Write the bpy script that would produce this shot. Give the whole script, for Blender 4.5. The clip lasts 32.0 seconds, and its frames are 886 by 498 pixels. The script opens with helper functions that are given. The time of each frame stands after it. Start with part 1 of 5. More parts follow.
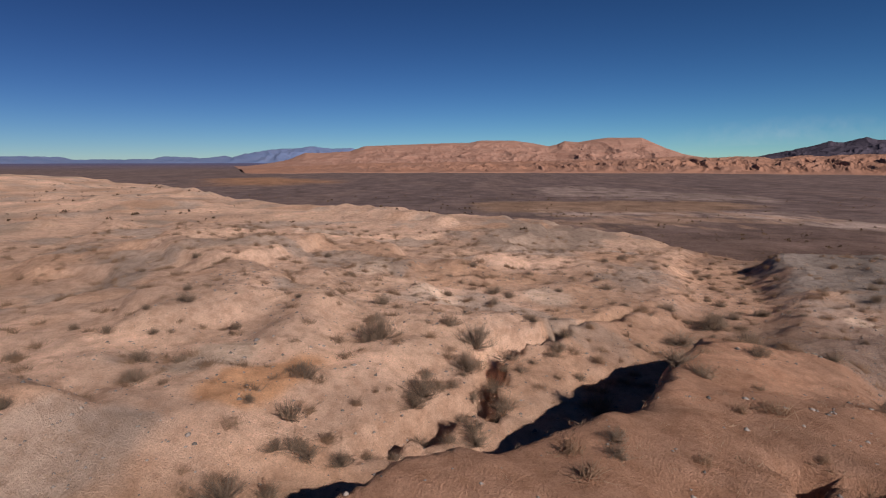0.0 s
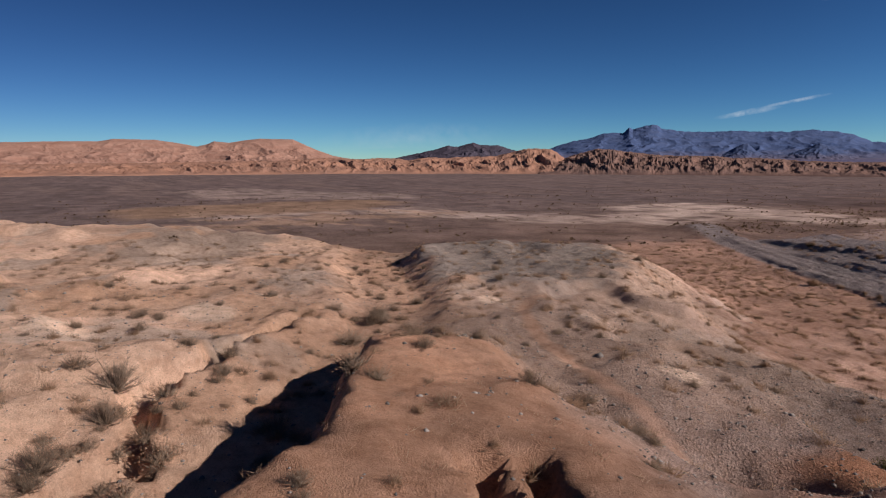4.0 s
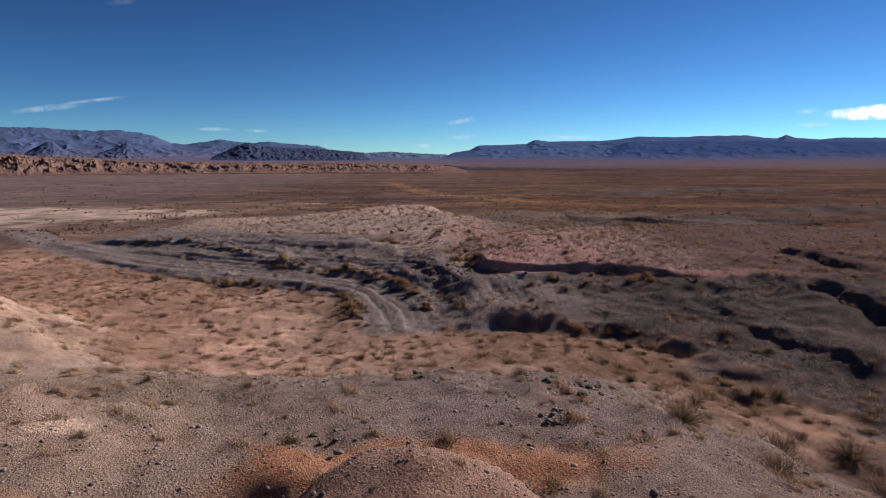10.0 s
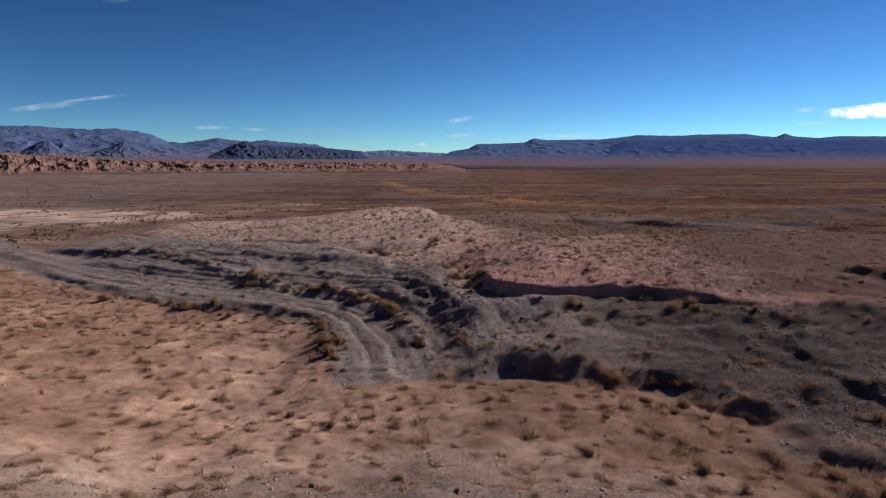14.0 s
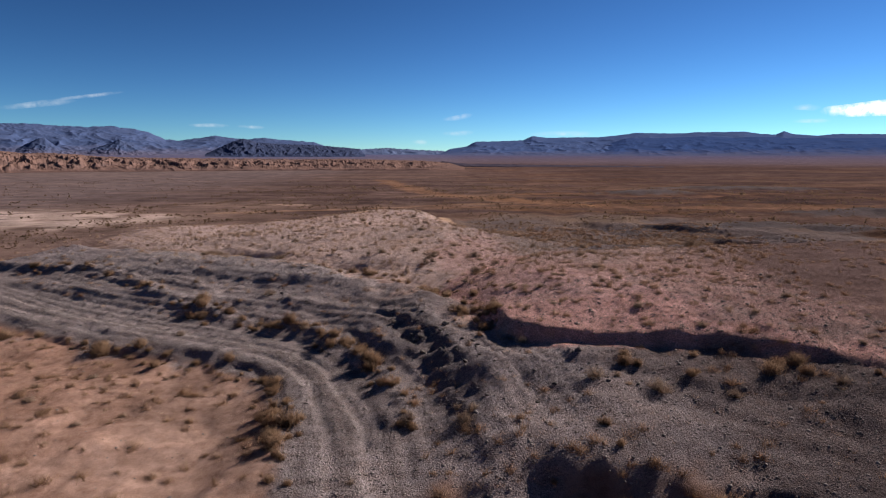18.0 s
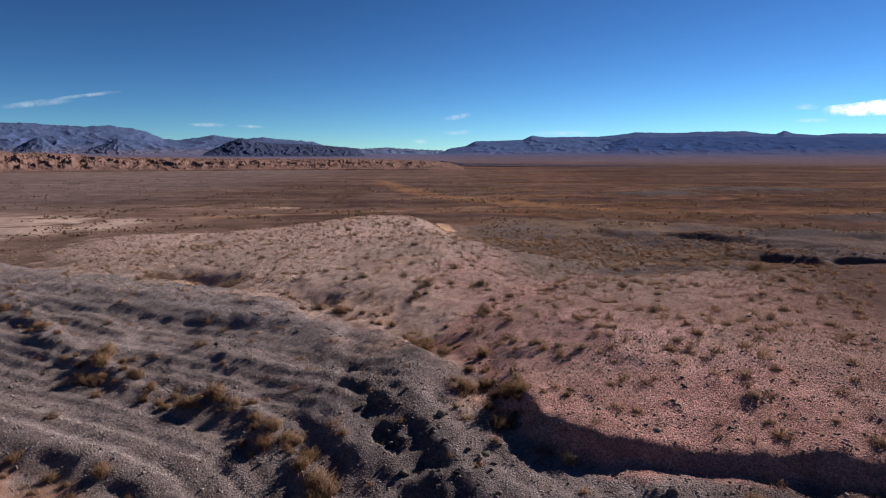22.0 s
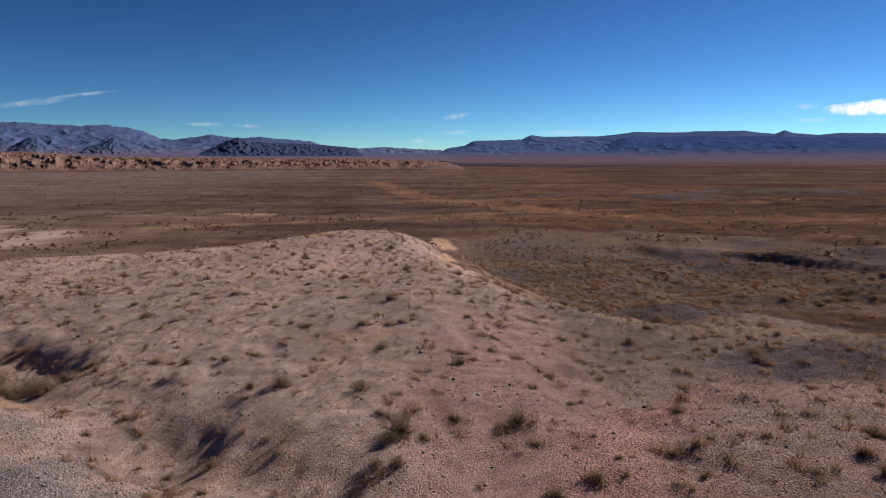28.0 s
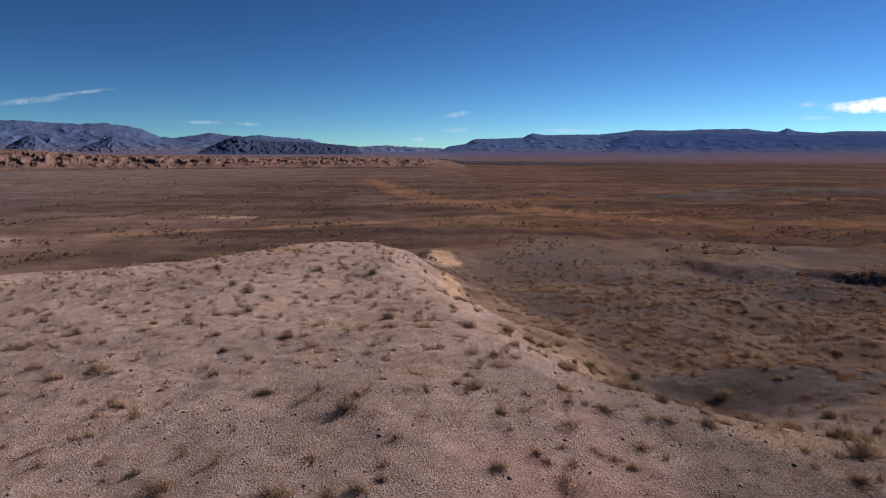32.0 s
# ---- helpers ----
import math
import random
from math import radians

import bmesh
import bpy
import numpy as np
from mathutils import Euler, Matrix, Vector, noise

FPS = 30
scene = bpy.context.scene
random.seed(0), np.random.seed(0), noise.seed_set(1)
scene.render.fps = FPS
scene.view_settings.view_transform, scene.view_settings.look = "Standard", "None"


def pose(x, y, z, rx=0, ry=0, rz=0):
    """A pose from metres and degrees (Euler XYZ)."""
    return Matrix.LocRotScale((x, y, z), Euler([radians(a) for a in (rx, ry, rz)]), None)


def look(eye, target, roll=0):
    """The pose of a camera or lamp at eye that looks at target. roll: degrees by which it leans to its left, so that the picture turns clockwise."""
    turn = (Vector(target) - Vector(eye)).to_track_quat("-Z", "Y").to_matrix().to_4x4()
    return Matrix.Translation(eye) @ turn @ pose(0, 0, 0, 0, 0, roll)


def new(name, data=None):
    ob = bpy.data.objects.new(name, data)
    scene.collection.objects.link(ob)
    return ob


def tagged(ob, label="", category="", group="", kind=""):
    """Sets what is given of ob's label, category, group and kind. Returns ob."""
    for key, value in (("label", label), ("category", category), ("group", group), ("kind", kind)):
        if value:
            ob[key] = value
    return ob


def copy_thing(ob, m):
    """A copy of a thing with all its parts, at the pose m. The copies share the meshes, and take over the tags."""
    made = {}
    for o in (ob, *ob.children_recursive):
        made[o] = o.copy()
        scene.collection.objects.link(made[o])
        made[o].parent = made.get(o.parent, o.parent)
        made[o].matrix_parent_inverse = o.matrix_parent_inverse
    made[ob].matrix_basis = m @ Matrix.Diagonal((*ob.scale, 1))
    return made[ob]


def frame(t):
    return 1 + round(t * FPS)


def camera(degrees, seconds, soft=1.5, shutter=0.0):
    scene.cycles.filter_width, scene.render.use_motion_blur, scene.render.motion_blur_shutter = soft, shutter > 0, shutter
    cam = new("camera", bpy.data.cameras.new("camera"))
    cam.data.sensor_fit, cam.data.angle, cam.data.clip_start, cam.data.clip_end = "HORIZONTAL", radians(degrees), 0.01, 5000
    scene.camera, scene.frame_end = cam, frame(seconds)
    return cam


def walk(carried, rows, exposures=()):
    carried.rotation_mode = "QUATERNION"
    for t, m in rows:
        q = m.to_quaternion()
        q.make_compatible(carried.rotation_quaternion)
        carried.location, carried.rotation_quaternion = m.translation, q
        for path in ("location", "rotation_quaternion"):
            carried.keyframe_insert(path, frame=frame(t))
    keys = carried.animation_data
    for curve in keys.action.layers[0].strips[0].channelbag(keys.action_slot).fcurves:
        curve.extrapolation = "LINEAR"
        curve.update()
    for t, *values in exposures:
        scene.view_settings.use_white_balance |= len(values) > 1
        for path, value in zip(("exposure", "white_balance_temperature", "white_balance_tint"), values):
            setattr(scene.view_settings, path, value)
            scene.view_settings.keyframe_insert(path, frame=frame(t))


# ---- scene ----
cam = camera(73.74, 32.0, 1.15)
PATH = [
    (0.0, 0.00, -0.00, 14.49, 81.52, 0, 93.00),
    (0.5, -0.28, 0.03, 14.47, 81.54, 0, 88.84),
    (1.0, -0.55, 0.07, 14.46, 81.57, 0, 81.65),
    (1.5, -0.78, 0.12, 14.45, 81.59, 0, 74.62),
    (2.0, -0.95, 0.16, 14.45, 81.61, 0, 68.79),
    (2.5, -1.10, 0.19, 14.44, 81.62, 0, 64.29),
    (3.0, -1.23, 0.23, 14.44, 81.63, 0, 61.96),
    (3.5, -1.36, 0.27, 14.43, 81.64, 0, 61.12),
    (5.5, -2.52, 0.91, 14.43, 81.61, 0, 60.01),
    (6.0, -3.07, 1.30, 14.43, 81.62, 0, 59.74),
    (6.5, -3.47, 1.59, 14.41, 81.62, 0, 50.41),
    (7.0, -3.68, 1.74, 14.37, 81.60, 0, 36.30),
    (7.5, -3.82, 1.81, 14.31, 81.59, 0, 23.25),
    (8.0, -3.92, 1.84, 14.26, 81.60, 0, 13.64),
    (8.5, -4.00, 1.83, 14.23, 81.61, 0, 7.75),
    (9.0, -4.06, 1.85, 14.20, 81.61, 0, 3.39),
    (9.5, -4.10, 1.97, 14.17, 81.60, 0, 1.07),
    (10.0, -4.11, 2.35, 14.15, 81.58, 0, 0.65),
    (10.5, -4.10, 3.05, 14.16, 81.55, 0, 0.65),
    (11.0, -4.10, 4.00, 14.18, 81.54, 0, 0.62),
    (11.5, -4.11, 5.09, 14.20, 81.55, 0, 0.59),
    (12.0, -4.14, 6.25, 14.21, 81.54, 0, 0.55),
    (12.5, -4.15, 7.46, 14.22, 81.52, 0, 0.51),
    (13.0, -4.14, 8.73, 14.23, 81.50, 0, 0.49),
    (13.5, -4.12, 10.03, 14.24, 81.48, 0, 0.49),
    (14.0, -4.11, 11.38, 14.24, 81.45, 0, 0.48),
    (14.5, -4.13, 12.75, 14.23, 81.42, 0, 0.45),
    (16.5, -4.20, 18.54, 14.23, 81.35, 0, 0.38),
    (17.0, -4.20, 20.08, 14.22, 81.29, 0, 0.37),
    (17.5, -4.21, 21.64, 14.20, 81.26, 0, 0.35),
    (18.0, -4.20, 23.23, 14.19, 81.24, 0, 0.33),
    (18.5, -4.19, 24.81, 14.18, 81.22, 0, 0.33),
    (19.0, -4.18, 26.36, 14.18, 81.20, 0, 0.32),
    (19.5, -4.18, 27.91, 14.18, 81.19, 0, 0.32),
    (20.0, -4.17, 29.44, 14.18, 81.19, 0, 0.33),
    (20.5, -4.15, 30.96, 14.17, 81.19, 0, 0.32),
    (21.0, -4.13, 32.50, 14.17, 81.19, 0, 0.31),
    (21.5, -4.11, 34.10, 14.16, 81.19, 0, 0.29),
    (22.0, -4.10, 35.77, 14.16, 81.20, 0, 0.28),
    (22.5, -4.08, 37.52, 14.14, 81.22, 0, 0.27),
    (23.0, -4.07, 39.31, 14.12, 81.25, 0, 0.29),
    (23.5, -4.05, 41.11, 14.10, 81.29, 0, 0.29),
    (24.0, -4.05, 42.95, 14.10, 81.31, 0, 0.29),
    (24.5, -4.05, 44.82, 14.11, 81.31, 0, 0.29),
    (25.0, -4.04, 46.71, 14.12, 81.28, 0, 0.29),
    (25.5, -4.02, 48.60, 14.12, 81.25, 0, 0.27),
    (27.5, -4.10, 56.10, 14.00, 81.18, 0, 0.14),
    (28.0, -4.08, 58.06, 13.97, 81.17, 0, 0.14),
    (28.5, -4.07, 60.02, 13.94, 81.16, 0, 0.14),
    (29.0, -4.05, 61.99, 13.91, 81.13, 0, 0.14),
    (29.5, -4.03, 64.01, 13.88, 81.11, 0, 0.15),
    (30.0, -4.02, 66.08, 13.81, 81.09, 0, 0.17),
    (30.5, -4.06, 68.17, 13.70, 81.07, 0, 0.18),
    (31.0, -4.12, 70.26, 13.59, 81.04, 0, 0.20),
    (31.5, -4.16, 72.32, 13.48, 81.02, 0, 0.20),
    (32.0, -4.20, 74.36, 13.38, 81.02, 0, 0.20),
]
walk(cam, [(t, pose(*p)) for t, *p in PATH],
     exposures=[(0, -0.10), (3, 0.0), (6, 0.03), (8, 0.2), (13, 0.15), (19, 0.32), (25, 0.16), (32, 0.08)])

# ---- light ----
SUN_AZ, SUN_EL = 52.0, 31.0          # degrees to the right of +y, and above the horizon
world = bpy.data.worlds.new("world")
scene.world = world
world.use_nodes = True
wn = world.node_tree.nodes
sky = wn.new("ShaderNodeTexSky")
sky.sky_type = "NISHITA"
sky.sun_disc = False
sky.sun_elevation = radians(SUN_EL)
sky.sun_rotation = radians(SUN_AZ)
sky.altitude = 2500
sky.air_density, sky.dust_density, sky.ozone_density = 0.85, 0.0, 4.0
wn["Background"].inputs["Strength"].default_value = 0.07
tint = wn.new("ShaderNodeMix")
tint.data_type, tint.blend_type = "RGBA", "MULTIPLY"
tint.inputs[0].default_value = 1.0
tint.inputs[7].default_value = (0.445, 0.508, 0.494, 1)
deep = wn.new("ShaderNodeGamma")
deep.inputs["Gamma"].default_value = 1.6
world.node_tree.links.new(sky.outputs["Color"], tint.inputs[6])
world.node_tree.links.new(tint.outputs[2], deep.inputs["Color"])
# the deep blue of the sky away from the sun
way = wn.new("ShaderNodeTexCoord")
turn = wn.new("ShaderNodeVectorMath")
turn.operation = "DOT_PRODUCT"
turn.inputs[1].default_value = (math.sin(radians(SUN_AZ)), math.cos(radians(SUN_AZ)), 0)
world.node_tree.links.new(way.outputs["Generated"], turn.inputs[0])
away = wn.new("ShaderNodeMapRange")
for key, value in (("From Min", -0.2), ("From Max", -1.0), ("To Min", 0.0), ("To Max", 1.0)):
    away.inputs[key].default_value = value
world.node_tree.links.new(turn.outputs["Value"], away.inputs["Value"])
curve = wn.new("ShaderNodeMath")
curve.operation = "POWER"
curve.inputs[1].default_value = 1.7
world.node_tree.links.new(away.outputs["Result"], curve.inputs[0])
fall = wn.new("ShaderNodeMix")
fall.data_type, fall.blend_type = "RGBA", "MULTIPLY"
fall.inputs[7].default_value = (0.55, 0.47, 0.53, 1)
world.node_tree.links.new(curve.outputs[0], fall.inputs[0])
world.node_tree.links.new(deep.outputs[0], fall.inputs[6])
world.node_tree.links.new(fall.outputs[2], wn["Background"].inputs["Color"])
sun = new("sun", bpy.data.lights.new("sun", "SUN"))
sun.data.energy, sun.data.angle, sun.data.color = 5.0, radians(0.53), (1.0, 0.94, 0.87)
sa, se = radians(SUN_AZ), radians(SUN_EL)
sun.matrix_world = look((math.sin(sa) * math.cos(se) * 60, math.cos(sa) * math.cos(se) * 60, math.sin(se) * 60), (0, 0, 0))


# ---- noise on arrays ----
RNG = np.random.default_rng(7)
PERM = RNG.permutation(4096)
GRAD = RNG.uniform(0, 2 * np.pi, 4096)


def perlin(x, y, seed=0):
    xi, yi = np.floor(x).astype(np.int64), np.floor(y).astype(np.int64)
    xf, yf = x - xi, y - yi
    u, v = xf * xf * xf * (xf * (xf * 6 - 15) + 10), yf * yf * yf * (yf * (yf * 6 - 15) + 10)

    def g(i, j):
        a = GRAD[PERM[(PERM[(xi + i + seed * 57) & 4095] + yi + j) & 4095]]
        return np.cos(a) * (xf - i) + np.sin(a) * (yf - j)
    top = g(0, 0) * (1 - u) + g(1, 0) * u
    low = g(0, 1) * (1 - u) + g(1, 1) * u
    return (top * (1 - v) + low * v) * 1.5


def fbm(x, y, size, octaves=4, seed=0, gain=0.5):
    out, amp, f = 0.0, 1.0, 1.0 / size
    for k in range(octaves):
        out = out + amp * perlin(x * f + 13.7 * k, y * f - 7.1 * k, seed + k)
        amp, f = amp * gain, f * 2.03
    return out


def ridged(x, y, size, octaves=5, seed=0, gain=0.5):
    out, amp, f, w = 0.0, 1.0, 1.0 / size, 1.0
    for k in range(octaves):
        n = 1 - np.abs(perlin(x * f + 3.1 * k, y * f + 9.7 * k, seed + k))
        n = n * n
        out = out + amp * n * w
        w = np.clip(n * 1.3, 0, 1)
        amp, f = amp * gain, f * 2.07
    return out


def sstep(a, b, x):
    t = np.clip((x - a) / (b - a), 0, 1)
    return t * t * (3 - 2 * t)


def line_dist(x, y, pts):
    """Distance to a polyline, and how far along it, 0 to 1."""
    best, along = np.full(np.shape(x), 1e9), np.zeros(np.shape(x))
    n = len(pts) - 1
    for k in range(n):
        (ax, ay), (bx, by) = pts[k], pts[k + 1]
        dx, dy = bx - ax, by - ay
        t = np.clip(((x - ax) * dx + (y - ay) * dy) / (dx * dx + dy * dy), 0, 1)
        d = np.hypot(x - ax - t * dx, y - ay - t * dy)
        m = d < best
        best, along = np.where(m, d, best), np.where(m, (k + t) / n, along)
    return best, along


def inside(x, y, pts):
    """Signed distance to a closed outline, positive inside."""
    d, _ = line_dist(x, y, list(pts) + [pts[0]])
    odd = np.zeros(np.shape(x), bool)
    for k in range(len(pts)):
        (ax, ay), (bx, by) = pts[k - 1], pts[k]
        cross = (ay > y) != (by > y)
        xx = ax + (y - ay) * (bx - ax) / ((by - ay) if by != ay else 1e-9)
        odd ^= cross & (x < xx)
    return np.where(odd, d, -d)


def blob(x, y, cx, cy, rx, ry, turn=0.0):
    """1 in the middle of an ellipse, 0 at its rim and beyond."""
    c, s = math.cos(radians(turn)), math.sin(radians(turn))
    u, v = ((x - cx) * c + (y - cy) * s) / rx, (-(x - cx) * s + (y - cy) * c) / ry
    return 1 - sstep(0.0, 1.0, np.sqrt(u * u + v * v))


# ---- the plan ----
HILL = [(11, 14), (7, 21), (4, 28), (-5, 32), (-14, 29.5), (-21, 29), (-28, 37.5), (-38, 43), (-47, 41), (-54, 33), (-57, 27),
        (-66, 24), (-78, 17), (-88, 2), (-92, -14), (-120, -45), (-185, -95), (-250, -190), (-180, -260), (40, -150), (45, -30), (20, -5)]
GRAVEL = [(-62, 86), (-43, 69.5), (-34, 63.3), (-27.4, 59.6), (-22.6, 57.7), (-18.5, 56.8), (-15.4, 55.6), (-12.6, 51.6), (-10.9, 47), (-9.2, 42.6), (-6, 42), (-2.6, 42.0), (1, 42.2), (3.4, 41.9),
          (7.2, 40.7), (9.4, 38.3), (10.7, 35), (12.6, 30), (20, 24), (60, 14), (60, 60), (10, 62), (-2, 60), (-13, 74), (-30, 88), (-50, 96)]
TERRACE = [(-1.6, 58), (-0.9, 55.0), (1.0, 53.4), (3.8, 52.5), (7.2, 51.7), (10.9, 50.5), (13.5, 49.2), (17, 47.4), (24, 46.5), (60, 40), (70, 78), (40, 92), (22, 88),
           (12, 84), (2, 78), (-5, 66)]
PALE_HILL = [(-1.5, 57), (-6, 65), (-9.5, 69), (-14, 74.5), (-24, 81.5), (-33, 85), (-43, 94), (-53, 108), (-56, 122), (-44, 131), (-30, 134), (-16, 141), (-8, 138), (-4, 128), (-2.5, 114),
             (1.2, 108), (4.5, 101), (10, 98), (19, 98), (27, 93), (26, 84), (16, 60)]
ROAD = [(-75, 98.5), (-58, 83), (-43, 72), (-34, 66.2), (-26.5, 62.3), (-21.5, 60.3), (-17, 58.3), (-13.4, 56.2), (-11.2, 53.4), (-9.7, 50), (-8.5, 47), (-7.7, 42.8), (-7.4, 40.8)]
TRACK = [(-60, 88), (-45, 79), (-32, 73.5), (-20, 69), (-12, 66.5), (-7.2, 64), (-4, 60), (-2.2, 55.5), (0.5, 50), (6, 46.8), (20, 42), (45, 36)]
SPUR = [(-21.0, 9.4), (-20.0, 8.0), (-17.2, 6.8), (-15.0, 5.5), (-12.9, 4.3), (-11.2, 3.0), (-10.3, 1.9), (-9.4, 0.6), (-8.4, -1), (-5, -4), (4, -7), (12, 0), (4, 7), (-5, 7), (-11, 8.6), (-15.5, 10.0), (-18.5, 10.8)]
GULLY = [(-2, -7.5), (-8, -3.6), (-11.6, -0.9), (-14.8, 1.8), (-18.2, 4.4), (-21.5, 7.6), (-26, 11), (-33, 14.5), (-42, 17.5), (-50, 20.5), (-60.5, 25.5), (-72, 33), (-90, 42)]
CRACK = [(-13, -3.5), (-15.5, -1), (-17.5, 0.6), (-20.5, 0.8), (-23, 3.0), (-25.5, 4.8), (-31, 11)]
FOOTPATH = [(-27.5, 22.5), (-26.5, 20), (-24.6, 17.8), (-21, 15.7), (-17.3, 14.6), (-15.3, 13.9), (-12.7, 13.1), (-10.3, 12.0), (-7, 10)]
CHANNEL = [(-9, 40.6), (-5, 40.5), (0, 40.9), (3, 40.6), (6.6, 39.4), (8.7, 37.2), (9.9, 33.5), (12, 27), (17, 21)]
LEDGES = [([(14, 42.5), (16, 41), (16.6, 37.5), (18.4, 31)], 0.3, 6), ([(22, 45.5), (20.3, 39), (20.6, 35), (23, 28)], 0.6, 8),
          ([(24.5, 55), (26, 50), (27, 44), (31, 36)], 0.45, 10), ([(8.5, 35), (9.7, 32), (10.6, 28.5), (11.3, 23.5), (13, 18)], 0.28, 4)]
ROCK_BANK = [(-10.5, 66.0), (-8.6, 63.6), (-7.4, 60.5), (-6.4, 58.2), (-5.0, 54.4), (-3.9, 50.5), (-2.8, 46.8)]
RIDGES = [([(-60, 91), (-48.2, 83.4), (-40.6, 79.5), (-33.4, 75.1), (-25.3, 67.6), (-22.2, 65.1), (-19.5, 63.2), (-17.0, 61.6)], 0.30, 0.7),
          ([(-17.0, 61.3), (-14.2, 61.0), (-11.7, 59.0), (-9.8, 56.0), (-7.9, 53.1), (-6.6, 49.9), (-5.7, 46.6)], 0.45, 0.7),
          ([(-36, 78), (-28.3, 72.5), (-20, 67.5), (-13.5, 64.6), (-10.3, 61.5), (-7.6, 56.5), (-6.0, 51.5), (-5.0, 46.6)], 0.12, 0.8),
          ([(-44, 84), (-32, 79), (-24, 74.5), (-16, 70), (-11, 67), (-8.5, 63)], 0.14, 0.8),
          ([(-35.9, 66.7), (-29.3, 62.9), (-24.6, 60.6), (-19.6, 58.0), (-14.7, 56.0)], 0.22, 0.6)]
BASIN = [(12, 103), (6, 105), (1.5, 114), (-1, 126), (-5, 140), (10, 165), (60, 150), (75, 110), (40, 105), (26, 104), (14, 102)]


SWELLS = [(75, 258, 30, 16, 8, 2.0), (58, 133, 30, 9, -6, 1.2), (43, 109, 20, 7, -5, 1.0), (100, 165, 40, 12, 12, 1.8), (130, 300, 60, 20, 0, 1.5), (105, 125, 34, 9, 4, 2.2)]
BANKS = [([(22.9, 133.7), (32.5, 135.5), (37.5, 125.8), (43.2, 119.0), (51.9, 117.8), (64.8, 121.7)], 0.9), ([(37.1, 101.9), (42.1, 105.4), (46.8, 105.9), (51.3, 103.2)], 0.8)]
SILT = [([(-173, 21), (-164, 47), (-162, 81), (-148, 81), (-121, 100), (-106, 111), (-107, 134), (-87, 111), (-97, 96), (-118, 80), (-141, 70), (-149, 48), (-154, 21)], 0.75),
        ([(-136, 136), (-139, 174), (-128, 177), (-110, 160), (-103, 134), (-87, 111), (-92, 108), (-105, 113), (-115, 130)], 1.0),
        ([(-125, 176), (-108, 177), (-96, 167), (-78, 163), (-68, 153), (-70, 139), (-78, 130), (-93, 135), (-111, 150)], 0.8),
        ([(-325, 30), (-335, 65), (-275, 92), (-240, 118), (-210, 104), (-230, 66), (-255, 36)], 0.35)]


def terraced(h, step, wob):
    """The same rise in steps of harder beds."""
    q = h / step + wob
    f = q - np.floor(q)
    return np.maximum(step * (np.floor(q) + sstep(0.35, 0.9, f) - wob), 0)


def rut_lines(d, a):
    """Graded stripes that run along a track."""
    return 0.55 * np.sin(6.283 * d / 0.85 + 1.6 * perlin(d / 3.0, a * 7, 59)) + 0.7 * perlin(d / 0.8, a * 10, 57) + 0.5 * perlin(d / 2.3, a * 7, 58)


